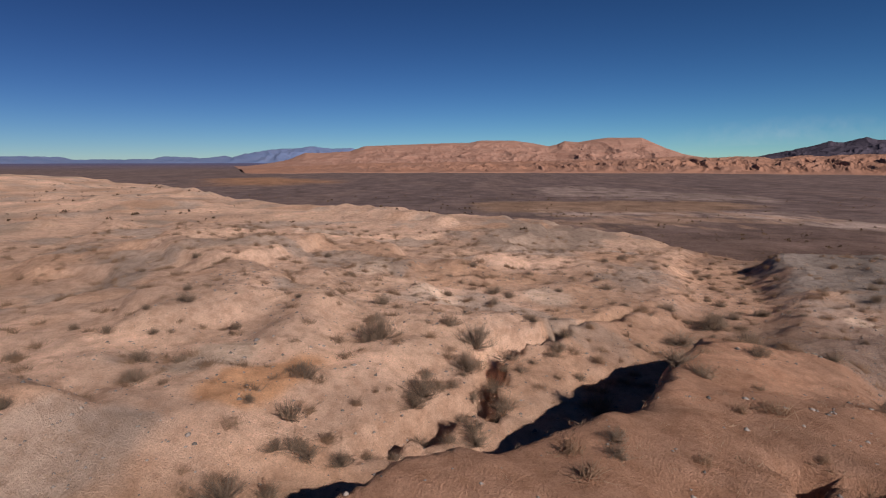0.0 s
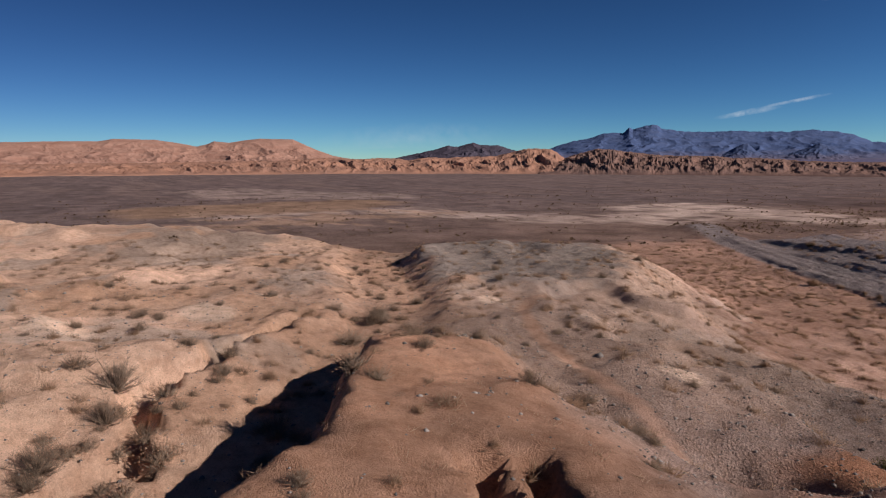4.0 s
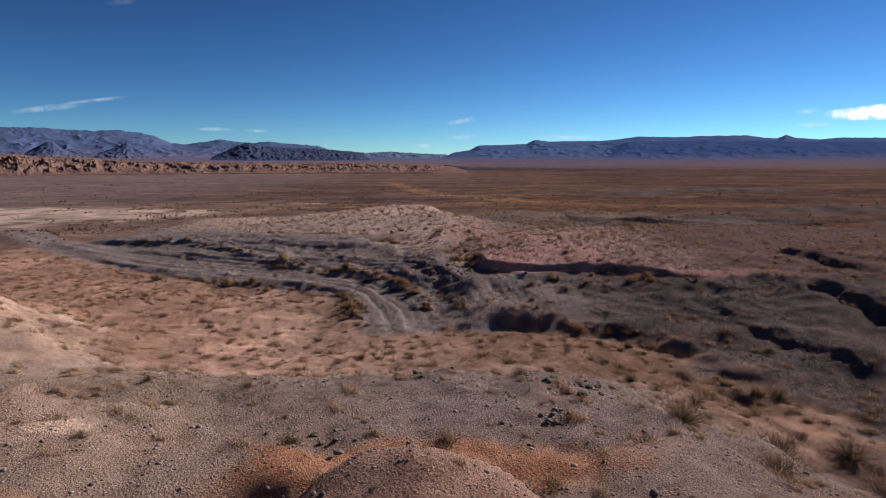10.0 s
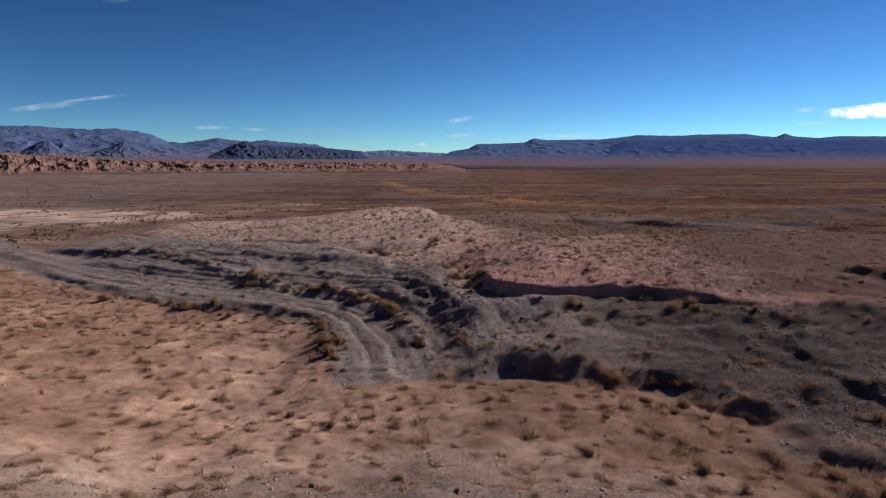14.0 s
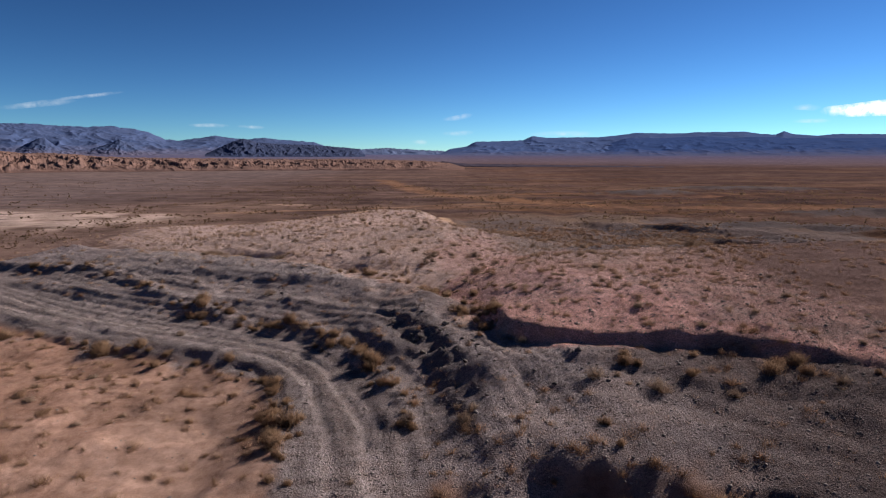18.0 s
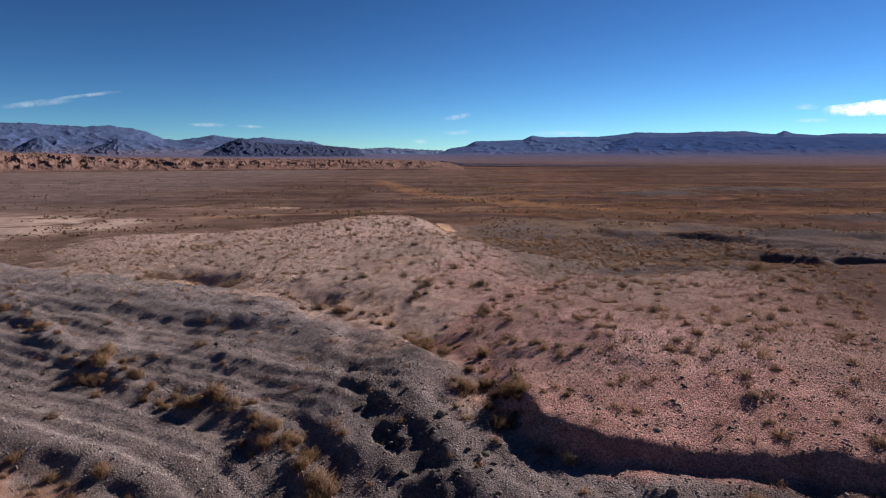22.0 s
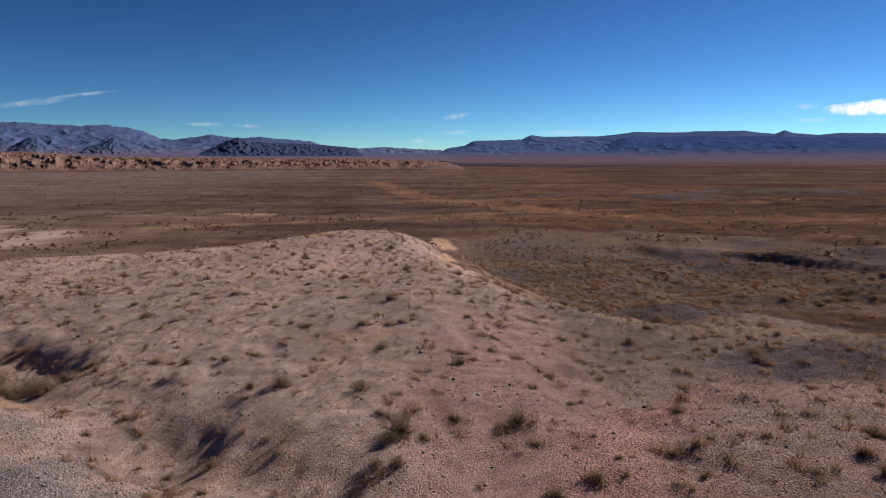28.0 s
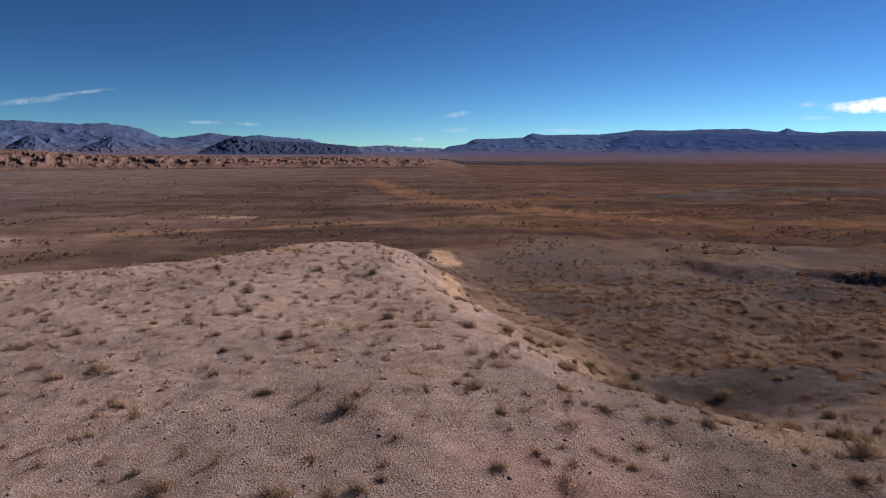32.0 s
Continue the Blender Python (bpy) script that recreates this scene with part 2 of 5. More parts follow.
def height(x, y):
    r = np.hypot(x + 10, y - 40)
    z = 2.4 * np.exp(-(r / 130.0) ** 2) + 0.5 * fbm(x, y, 60, 3, 3) * sstep(40, 120, r) + 0.16 * fbm(x, y, 9, 3, 5)
    z = z - 0.35 * blob(x, y, -20, 42, 20, 8, -10) + 0.75 * blob(x, y, 0, 36.5, 13, 7)
    d, a = line_dist(x, y, ROAD)
    z = z + (2.3 + 0.15 * np.exp(-((a - 0.6) / 0.16) ** 2) - z) * (1 - sstep(1.5, 10, d)) * sstep(1.0, 0.85, a)
    # hills round the start
    edge = inside(x, y, HILL) + 2.2 * fbm(x, y, 11, 3, 11)
    east = sstep(-34, -20, x)
    top = 7.3 + east * (1.1 - 0.14 * np.clip(y - 10, 0, 30) - 0.13 * np.clip(y - 20.5, 0, 12) * sstep(-14, -7, x)) + 1.1 * blob(x, y, -26, 30, 8, 5, -30) + 0.6 * blob(x, y, -19, 25, 5, 4) + 0.7 * fbm(x, y, 26, 4, 21) * (1 - 0.6 * east * sstep(0, 6, y))
    top = top + 1.2 * blob(x, y, -32, -12, 26, 14, 20) + 1.3 * blob(x, y, -52, -25, 30, 16, 30) + 0.9 * blob(x, y, -80, -12, 18, 16)
    top = top + 0.7 * blob(x, y, -100, -60, 50, 30, 30) + 3.2 * blob(x, y, -165, -138, 60, 40, 30) - 0.55 * blob(x, y, -3, 17, 10, 5) - 0.5 * blob(x, y, -42, 34, 20, 12, -40)
    top = top + 1.5 * blob(x, y, -6, -16, 22, 12)
    top = top - 1.0 * sstep(-35, -70, x) * sstep(0, 16, y)
    # steps of harder beds
    step = 1.05
    q = top / step + 0.35 * fbm(x, y, 7, 2, 31)
    f = q - np.floor(q)
    top = top * 0.35 + 0.65 * step * (np.floor(q) + sstep(0.42, 0.72, f))
    top = top - 0.22 * (1.1 - ridged(x, y, 7.5, 4, 37)) * sstep(0.5, 4, edge) + 0.09 * fbm(x, y, 2.6, 3, 38) * (1 - sstep(60, 120, r))
    w = sstep(-7.0, 6.5, edge)
    z = z + (top - z) * w
    # dry gullies
    d, a = line_dist(x, y, GULLY)
    bed = 6.9 - 0.2 * sstep(0.3, 0.5, a) - 1.2 * sstep(0.5, 0.8, a) - 2.8 * sstep(0.8, 1.0, a)
    z = z + (np.minimum(z, bed) - z) * (1 - sstep(0.35, 1.0, d / (2.1 + 5.0 * a * a + 0.5 * fbm(x, y, 4, 2, 9))))
    cap = bed + 0.13 * d + 0.022 * d * d
    z = np.where(a < 0.6, np.minimum(z, cap), z)
    # spur by the start, steep on its shaded side
    d = inside(x, y, SPUR) + 0.35 * fbm(x, y, 2.2, 3, 16)
    crest = 9.15 + 0.35 * sstep(-16, -9, x) + 0.3 * sstep(-6, 2, x) - 0.85 * sstep(-16.2, -20.5, x) + 0.12 * fbm(x, y, 3, 2, 17) - 0.12 * np.clip(y - (8.4 - 0.29 * (x + 17)), -4, 4)
    side = sstep(-1.2, 0.8, y - (9.0 - 0.29 * (x + 17)))
    w = sstep(-1.25, 0.25, d) * (1 - side) + sstep(-2.8, 1.0, d) * side
    z = z + (np.maximum(crest, z) - z) * w
    z = z + (8.6 - z) * np.clip(blob(x, y, -5.0, 11.3, 3.4, 2.8, 10) * 4.5, 0, 1) * 0.97
    z = z - 0.6 * blob(x, y, -14, 11.6, 6, 2.4, -14)
    z = z - 1.4 * blob(x, y, -8.7, 12.5, 3.0, 2.4, -10) - 0.5 * blob(x, y, -4.2, 15.2, 4.5, 1.8) + 0.5 * blob(x, y, -5.0, 12.2, 2.0, 1.2, 12)
    d, a = line_dist(x + 0.5 * fbm(x, y, 1.6, 2, 41), y + 0.5 * fbm(x, y, 1.6, 2, 42), CRACK)
    z = z - 0.85 * (1 - sstep(0.25, 0.55, d)) * sstep(0, 0.1, a) * sstep(1, 0.8, a)
    for pts in ([(-9.6, 5.6), (-8.6, 5.1), (-7.6, 4.9)], [(-9.3, 6.6), (-8.2, 5.9), (-7.4, 5.6)]):
        d, a = line_dist(x, y, pts)
        z = z - 0.6 * (1 - sstep(0.1, 0.4, d + 0.2 * fbm(x, y, 0.8, 2, 43))) * sstep(0, 0.2, a)
    # gravel benches and the two tracks
    n = fbm(x, y, 5, 3, 51)
    edge = inside(x, y, GRAVEL) + 0.8 * n
    bench = 2.5 + 0.7 * sstep(-10, 1, x) + 0.18 * np.clip(edge, 0, 14) * (1 - 0.5 * sstep(-30, -42, x)) + 0.13 * fbm(x, y, 6, 3, 55) + 0.4 * blob(x, y, -5.5, 59.5, 7, 7) + 0.3 * blob(x, y, 0, 55, 6, 5) - 0.5 * blob(x, y, 0, 47.5, 7, 4.5) + 0.45 * blob(x, y, 1, 44.5, 7, 4) + 0.5 * blob(x, y, 3, 47.5, 4, 3)
    d, a = line_dist(x, y, ROAD)
    slope = 2.75 + 0.21 * np.clip(d - 2.2, 0, 11) + 0.13 * fbm(x, y, 6, 3, 55) + 0.9 * blob(x, y, -5.5, 58.5, 7, 8)
    bench = bench + (slope - bench) * sstep(-1, -6, x) - 0.085 * np.clip(y - 76, 0, 14) * sstep(-18, -26, x)
    bench = bench - 0.8 * sstep(9, 17, x) * sstep(46, 36, y)
    w = sstep(-0.9, 0.5, edge)
    soft = sstep(11, 20, x) * sstep(42, 32, y)
    w = w * (1 - soft) + soft * sstep(-6, 5, edge)
    soft = sstep(-5, -9, x)
    w = w * (1 - soft) + soft * sstep(-4, 3, edge)
    z = z + (bench - z) * w * (1 - sstep(-2, 6, inside(x, y, HILL)))
    d, a = line_dist(x, y, TRACK)
    z = z - 0.15 * (1 - sstep(1.1, 2.0, d + 0.15 * n)) + 0.12 * np.exp(-((d - 2.6) / 0.6) ** 2) * (1 - sstep(0.5, 0.62, a))
    d, a = line_dist(x, y, ROAD)
    bed = 2.62 + 0.18 * np.exp(-((a - 0.58) / 0.2) ** 2)
    m = 1 - sstep(2.2, 4.4 + 2.2 * sstep(0.62, 0.8, a), d + 0.25 * n)
    z = z + (bed - z) * m * sstep(1.0, 0.93, a)
    z = z - 0.10 * np.exp(-((d - 0.8) / 0.28) ** 2) * sstep(1.0, 0.9, a)
    str_ = rut_lines(d, a)
    z = z + 0.075 * str_ * sstep(1.5, 0.0, -inside(x, y, GRAVEL)) * sstep(13, 8, d) * sstep(1.0, 0.8, a)
    # pink terrace and the pale hill behind it
    edge = inside(x, y, PALE_HILL) + 1.6 * fbm(x, y, 10, 3, 61)
    top = 5.0 + 0.45 * fbm(x, y, 18, 4, 63) + 0.9 * blob(x, y, -5, 92, 9, 26) - 2.3 * sstep(-12, -46, x) - 0.5 * sstep(118, 138, y) - 1.3 * sstep(3, 14, x) * sstep(82, 96, y)
    wide = sstep(-10, 0, x) * sstep(88, 98, y)
    w = sstep(-4.5, 5.5, edge) * (1 - wide) + wide * sstep(-9, 8, edge)
    w = w + (sstep(-13, 7, edge) - w) * sstep(-14, -30, x) * sstep(88, 100, y)
    z = z + (np.maximum(top, z) - z) * w
    edge = inside(x, y, TERRACE) + 0.16 * fbm(x, y, 2.2, 3, 66)
    top = 5.38 + 0.15 * np.clip(edge, 0, 6) + 0.4 * blob(x, y, 11, 54, 9, 7) + 0.2 * fbm(x, y, 14, 3, 67) - 1.1 * sstep(66, 92, y)
    bank = sstep(-0.45, 0.2, edge)
    slope = sstep(-5, 6, edge)
    k = np.maximum(sstep(56.5, 60, y), sstep(-1.5, -4, x))
    z = z + (np.maximum(top, z) - z) * (bank * (1 - k) + slope * k)
    z = z - 1.65 * blob(x, y, 6.5, 99.5, 9, 10) + 1.5 * blob(x, y, -4.5, 143, 5, 12)
    # low ground beyond the terrace
    edge = inside(x, y, BASIN) + 1.5 * fbm(x, y, 8, 3, 71)
    low = 0.9 + 0.5 * fbm(x, y, 16, 3, 73)
    z = z + (np.minimum(z, low) - z) * sstep(-6.0, 5.0, edge)
    # the flat lies below the edge of the gravel pad
    edge = inside(x, y, GRAVEL) + 0.5 * n
    z = z - 0.4 * sstep(0.5, -0.7, edge) * np.exp(-(np.minimum(edge, 0) / 7.0) ** 2) * sstep(-11, -14, x) * sstep(-75, -55, x)
    # graded windrows and a broken rocky bank across the gravel
    rough = fbm(x, y, 1.2, 3, 77)
    for pts, h, wide in RIDGES:
        d, a = line_dist(x + 0.5 * n, y, pts)
        z = z + h * np.exp(-(d / (wide + 0.2 * n)) ** 2) * sstep(0, 0.1, a) * sstep(1, 0.9, a) * (1 + 0.5 * rough)
    d, a = line_dist(x + 0.6 * n + 0.4 * rough, y, ROCK_BANK)
    z = z - 0.26 * np.exp(-((d - 0.2) / 0.8) ** 2) * (0.8 + 0.9 * rough) * sstep(0, 0.15, a) * sstep(1, 0.85, a)
    # ledges on the slope east of the wash
    for pts, h, back in LEDGES:
        d, a = line_dist(x, y, pts)
        (ax, ay), (bx, by) = pts[0], pts[-1]
        sd = ((bx - ax) * (y - ay) - (by - ay) * (x - ax)) / math.hypot(bx - ax, by - ay) + 0.9 * n + 0.5 * fbm(x, y, 1.6, 2, 79)
        z = z + h * sstep(-0.5, 0.35, sd) * (1 - sstep(back * 0.3, back, sd)) * sstep(0, 0.12, a) * sstep(1, 0.85, a)
    broken = sstep(7, 13, x) * sstep(22, 30, y) * sstep(52, 45, y) * sstep(70, 40, x) + 0.55 * sstep(-3, 2, x) * sstep(84, 90, y) * sstep(128, 116, y) * sstep(24, 14, x)
    z = z + broken * (0.24 * (ridged(x * 0.8, y, 5.5, 4, 97) - 0.8))
    # wash that undercuts the gravel bench
    d, a = line_dist(x, y, CHANNEL)
    cut = 3.9 + 0.15 * n + 0.3 * sstep(0.45, 0.8, a)
    z = z + (np.minimum(z, cut) - z) * (1 - sstep(0.9, 1.4, d + 0.35 * n)) * sstep(0.0, 0.12, a) * sstep(0.95, 0.6, a)
    # pit behind the gravel
    z = z - 0.8 * np.minimum(1, 1.6 * blob(x, y, -27, 87, 9, 3.8, -35))
    # low grey swells out on the plain
    swell = sum(h * blob(x + 2 * n, y + 2 * n, cx, cy, rx, ry, tn) for cx, cy, rx, ry, tn, h in SWELLS)
    z = z + swell
    z = z + 0.9 * blob(x, y, 16, 105, 12, 6, 6)
    # terraced sides of the grey swells, and fans that rise to the far ranges
    z = z + np.where(swell > 0.05, terraced(swell, 0.55, 0.3 * n) - swell, 0)
    far = np.hypot(x + 5, y - 20)
    bearing = np.degrees(np.arctan2(-(x + 5), y - 20))
    fan_side = sstep(58, 44, bearing) * sstep(-130, -100, bearing)
    z = z + fan_side * (38 * sstep(900, 4600, far) ** 0.9 + 0.6 * fbm(x, y, 420, 3, 91) * sstep(1000, 2500, far))
    # eroded low ground out to the right of the hills
    wild = sstep(9, 22, x) * sstep(88, 104, y) * sstep(340, 230, y) * sstep(190, 120, x)
    z = z + wild * (0.5 * (ridged(x * 0.6, y, 9, 4, 93) - 0.75) + 0.45 * fbm(x, y, 22, 3, 95))
    for pts, h in BANKS:
        d, a = line_dist(x + n, y + n, pts)
        back = y - np.interp(x, [p[0] for p in pts], [p[1] for p in pts]) + 1.2 * n
        z = z + terraced(h * sstep(-2.2, 1.8, back) * (1 - sstep(4, 15, back)), 0.45, 0.2 * n) * sstep(0.0, 0.12, a) * sstep(1.0, 0.88, a)
    near = np.exp(-(r / 140.0) ** 2)
    z = z + near * (0.10 * fbm(x, y, 1.7, 3, 81) + 0.035 * fbm(x, y, 0.6, 2, 83))
    return z


# ---- soil colours, with far haze painted in ----
def patch(b, n, lo, hi):
    """A ragged patch: a blob broken up by noise, nothing outside it."""
    return sstep(lo, hi, b + n) * sstep(0.0, 0.15, b)


def soil(x, y, z):
    n1, n2, n3 = fbm(x, y, 14, 4, 101), fbm(x, y, 3.5, 4, 103), fbm(x, y, 45, 4, 105)
    c = np.empty(x.shape + (3,))

    def lay(w, rgb):
        w = np.clip(w, 0, 1)[..., None]
        c[...] = c * (1 - w) + w * np.array(rgb)
    c[...] = (0.150, 0.091, 0.069)
    r = np.hypot(x, y - 40)
    lay(sstep(-0.1, 0.5, fbm(x, y * 2.2, 120, 4, 107)) * 0.6, (0.100, 0.064, 0.052))
    lay(sstep(0.05, 0.5, fbm(x * 0.7, y * 2.5, 90, 4, 109)) * sstep(-40, 60, x) * 0.5, (0.22, 0.112, 0.055))
    # plain darker to the right: dark scrub soil plus painted backlit shade
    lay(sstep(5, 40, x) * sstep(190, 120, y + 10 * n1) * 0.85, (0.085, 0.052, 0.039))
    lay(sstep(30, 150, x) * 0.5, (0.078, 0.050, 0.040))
    lay(patch(blob(x, y, 70, 186, 120, 26, 4), 0.3 * n1, 0.1, 0.8) * 0.7, (0.29, 0.142, 0.064))
    lay(patch(blob(x, y, 60, 250, 100, 20, 2), 0.3 * n1, 0.1, 0.6) * 0.5, (0.28, 0.14, 0.068))
    lay(sstep(0.0, 0.4, fbm(x * 0.22, y, 26, 4, 113)) * 0.6, (0.070, 0.042, 0.033))
    lay(sstep(-0.05, 0.3, fbm(x * 0.16, y, 11, 4, 139, 0.65)) * sstep(700, 200, r) * 0.5, (0.072, 0.044, 0.034))
    lay(sstep(0.0, 0.35, fbm(x * 0.13, y, 5, 4, 143, 0.7)) * sstep(10, 40, x) * sstep(420, 150, r) * 0.6, (0.060, 0.042, 0.036))
    lay(sstep(0.05, 0.4, fbm(x * 0.16 + 90, y, 14, 4, 141, 0.65)) * sstep(-30, 30, x) * sstep(600, 150, r) * 0.45, (0.22, 0.115, 0.056))
    lay(sstep(0.1, 0.5, fbm(x * 0.22 + 300, y, 34, 4, 117)) * 0.45, (0.21, 0.125, 0.082))
    lay(sstep(-35, -60, x) * sstep(230, 130, r + 30 * n1) * 0.6, (0.23, 0.145, 0.102))
    lay(sstep(-60, -170, x) * 0.55, (0.205, 0.148, 0.125))
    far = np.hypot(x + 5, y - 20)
    # distance haze painted into the soil: purple-grey, then bluish farther out
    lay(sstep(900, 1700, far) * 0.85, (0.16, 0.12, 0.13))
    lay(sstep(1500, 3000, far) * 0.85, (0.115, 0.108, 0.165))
    # right side toned down a little more, as backlit ground looks
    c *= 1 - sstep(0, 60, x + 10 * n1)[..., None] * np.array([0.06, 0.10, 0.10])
    c *= np.array([1.06, 1.17, 1.31])
    # pale silt where floods have spread
    n4 = fbm(x, y, 9, 4, 131, 0.7)
    for pts, full in SILT:
        lay(sstep(-7, 4, inside(x, y, pts) + 6 * n4 + 4 * n1) * full * sstep(-0.75, -0.25, n4 + 0.3 * n1), (0.54, 0.42, 0.345))
    lay(patch(blob(x, y, -140, 45, 26, 60, 20), 0.4 * n1 + 0.8 * n4, 0.3, 0.75) * 0.8, (0.40, 0.27, 0.19))
    lay(patch(blob(x, y, -190, 40, 40, 90, 10), 0.4 * n3, 0.35, 0.55) * 0.6, (0.36, 0.23, 0.14))
    lay(sstep(-25, 15, inside(x, y, [(-470, -205), (-508, -181), (-450, -118), (-400, -104), (-355, -126), (-344, -145)]) + 12 * n1) * 0.85, (0.38, 0.215, 0.125))
    # orange flats by the track
    flat = sstep(-8, 0, inside(x, y, [(-70, 50), (-60, 80), (-43, 67), (-22, 57), (-10, 50), (-6, 42), (10, 38), (10, 28), (-20, 30), (-40, 43)]) + 3 * n2)
    lay(flat * (0.85 + 0.3 * n2), (0.54, 0.36, 0.27))
    lay(flat * sstep(-16, 0, x) * 0.75, (0.225, 0.14, 0.10))
    lay(flat * sstep(-14, -26, x + 4 * n2) * 0.55, (0.36, 0.205, 0.135))
    # hills round the start
    e = inside(x, y, HILL) + 3 * n2
    hill = sstep(-4, 3, e)
    lay(hill, (0.66, 0.468, 0.37))
    lay(hill * sstep(0.0, 0.5, n1) * 0.6, (0.70, 0.495, 0.38))
    lay(hill * sstep(0.1, 0.6, -n1 + 0.3 * n2) * 0.7, (0.56, 0.365, 0.26))
    lay(hill * sstep(0.2, 0.45, fbm(x, y, 8, 4, 121)) * 0.7, (0.43, 0.36, 0.32))
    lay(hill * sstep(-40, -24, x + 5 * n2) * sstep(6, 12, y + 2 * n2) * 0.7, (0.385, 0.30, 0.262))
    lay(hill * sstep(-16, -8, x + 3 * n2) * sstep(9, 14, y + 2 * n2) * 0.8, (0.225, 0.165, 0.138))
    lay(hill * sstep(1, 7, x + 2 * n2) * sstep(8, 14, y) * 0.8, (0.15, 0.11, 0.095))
    lay(hill * patch(blob(x, y, -41, 29, 22, 14, -35), 0.25 * n2, 0.1, 0.5), (0.275, 0.238, 0.222))
    lay(hill * patch(blob(x, y, -6, 23, 20, 8, -8), 0.3 * n2, 0.1, 0.45) * 0.6, (0.235, 0.19, 0.17))
    lay(hill * patch(blob(x, y, -62, 8, 22, 8, -25), 0.2 * n2, 0.1, 0.4), (0.42, 0.33, 0.28))
    lay(hill * patch(blob(x, y, -60, -70, 60, 26, 35), 0.3 * n1, 0.2, 0.5) * 0.7, (0.38, 0.31, 0.26))
    d, a = line_dist(x, y, FOOTPATH)
    lay((1 - sstep(1.2, 5.0, d + 1.5 * n2)) * hill * 0.6, (0.36, 0.27, 0.235))
    on_spur = hill * sstep(-2.0, 0.2, inside(x, y, SPUR) + 0.6 * n2)
    lay(on_spur, (0.55, 0.335, 0.24))
    lay(on_spur * sstep(0.1, 0.6, n2) * 0.4, (0.46, 0.30, 0.23))
    lay(hill * sstep(-9, -6.5, x + n2) * sstep(4.5, 6.5, y) * sstep(11, 8, y) * 0.7, (0.33, 0.225, 0.175))
    lay(hill * patch(blob(x, y, -15.6, -5.9, 3.2, 1.5, -35), 0.25 * n2, 0.15, 0.5) * 0.85, (0.60, 0.34, 0.195))
    lay(hill * patch(blob(x, y, -17.0, -8.0, 2.4, 1.6, -40), 0.2 * n2, 0.15, 0.5) * 0.8, (0.52, 0.42, 0.35))
    lay(hill * patch(blob(x, y, -4.5, 15.6, 7.5, 3.4, 8), 0.2 * n2, 0.1, 0.4), (0.40, 0.21, 0.13))
    lay(hill * sstep(0.05, 0.3, blob(x, y, -5.0, 11.6, 3.4, 2.8, 10)), (0.40, 0.255, 0.195))
    d, a = line_dist(x, y, FOOTPATH)
    path = 1 - sstep(0.22, 0.38, d + 0.1 * n2)
    lay(path * 0.9, (0.47, 0.31, 0.24))
    lay(np.exp(-((d - 0.42) / 0.09) ** 2) * hill * 0.5, (0.20, 0.15, 0.125))
    d, a = line_dist(x, y, GULLY)
    lay(hill * (1 - sstep(1.5, 5, d + 2 * n2)) * sstep(0.05, 0.4, a) * 0.6, (0.48, 0.30, 0.215))
    # white crusts
    for cx, cy, s in ((-14.2, 16.8, 0.8), (-31, 4, 2.2), (-27, 18, 1.6), (-34, -6, 2.4), (-52, -14, 4), (-29, -2, 2.0)):
        lay(patch(blob(x, y, cx, cy, s * 1.6, s), 0.3 * n2, 0.3, 0.6) * 0.8, (0.66, 0.52, 0.43))
    # gravel
    g = inside(x, y, GRAVEL) + 2.0 * n2
    gravel = sstep(-1.0, 1.0, g) * (1 - hill)
    lay(gravel, (0.262, 0.226, 0.216))
    lay(gravel * sstep(0.05, 0.5, n1 + 0.4 * n2) * 0.5, (0.27, 0.22, 0.20))
    # eastern gravel: darker soil, with its backlit shade put into the colour
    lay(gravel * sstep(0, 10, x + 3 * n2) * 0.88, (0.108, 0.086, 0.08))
    lay(gravel * sstep(63, 68, y + 2 * n2) * sstep(-3, -8, x) * 0.6, (0.31, 0.27, 0.255))
    d, a = line_dist(x, y, ROAD)
    road = 1 - sstep(2.3, 3.0, d + 0.3 * n2)
    open_end = sstep(1, 0.95, a)
    gravel = np.maximum(gravel, road * open_end)
    lay(road * sstep(1, 0.95, a), (0.27, 0.228, 0.212))
    str_ = rut_lines(d, a) + 0.3 * n2
    lay(gravel * sstep(0.1, 0.6, str_) * sstep(15, 9, d) * 0.45, (0.20, 0.172, 0.166))
    lay(gravel * sstep(0.1, 0.6, -str_) * sstep(15, 9, d) * 0.5, (0.34, 0.298, 0.283))
    lay((1 - sstep(0.1, 0.6, d)) * open_end * 0.6, (0.17, 0.142, 0.132))
    lay(np.exp(-((d - 0.8) / 0.28) ** 2) * open_end * 0.85, (0.36, 0.31, 0.285))
    lay(np.exp(-((d - 1.7) / 0.25) ** 2) * open_end * 0.6, (0.18, 0.152, 0.142))
    d, a = line_dist(x, y, TRACK)
    lay((1 - sstep(1.2, 2.2, d + 0.4 * n2)) * 0.6 * (1 - 0.8 * sstep(0.6, 0.75, a)), (0.27, 0.228, 0.212))
    d, a = line_dist(x, y, ROCK_BANK)
    lay((1 - sstep(0.6, 1.6, d + 0.8 * n2)) * sstep(0, 0.2, a) * 0.7, (0.155, 0.135, 0.132))
    # pale hill and pink terrace
    e = inside(x, y, PALE_HILL) + 2.5 * n2
    pale = sstep(-2, 2.5, e)
    lay(pale, (0.455, 0.34, 0.285))
    lay(pale * sstep(0.0, 0.5, n1) * 0.7, (0.37, 0.285, 0.24))
    lay(pale * sstep(0.2, 0.6, n2 - 0.3 * n1) * 0.6, (0.44, 0.30, 0.215))
    e = inside(x, y, TERRACE) + 1.2 * n2
    terr = sstep(-0.8, 0.6, e)
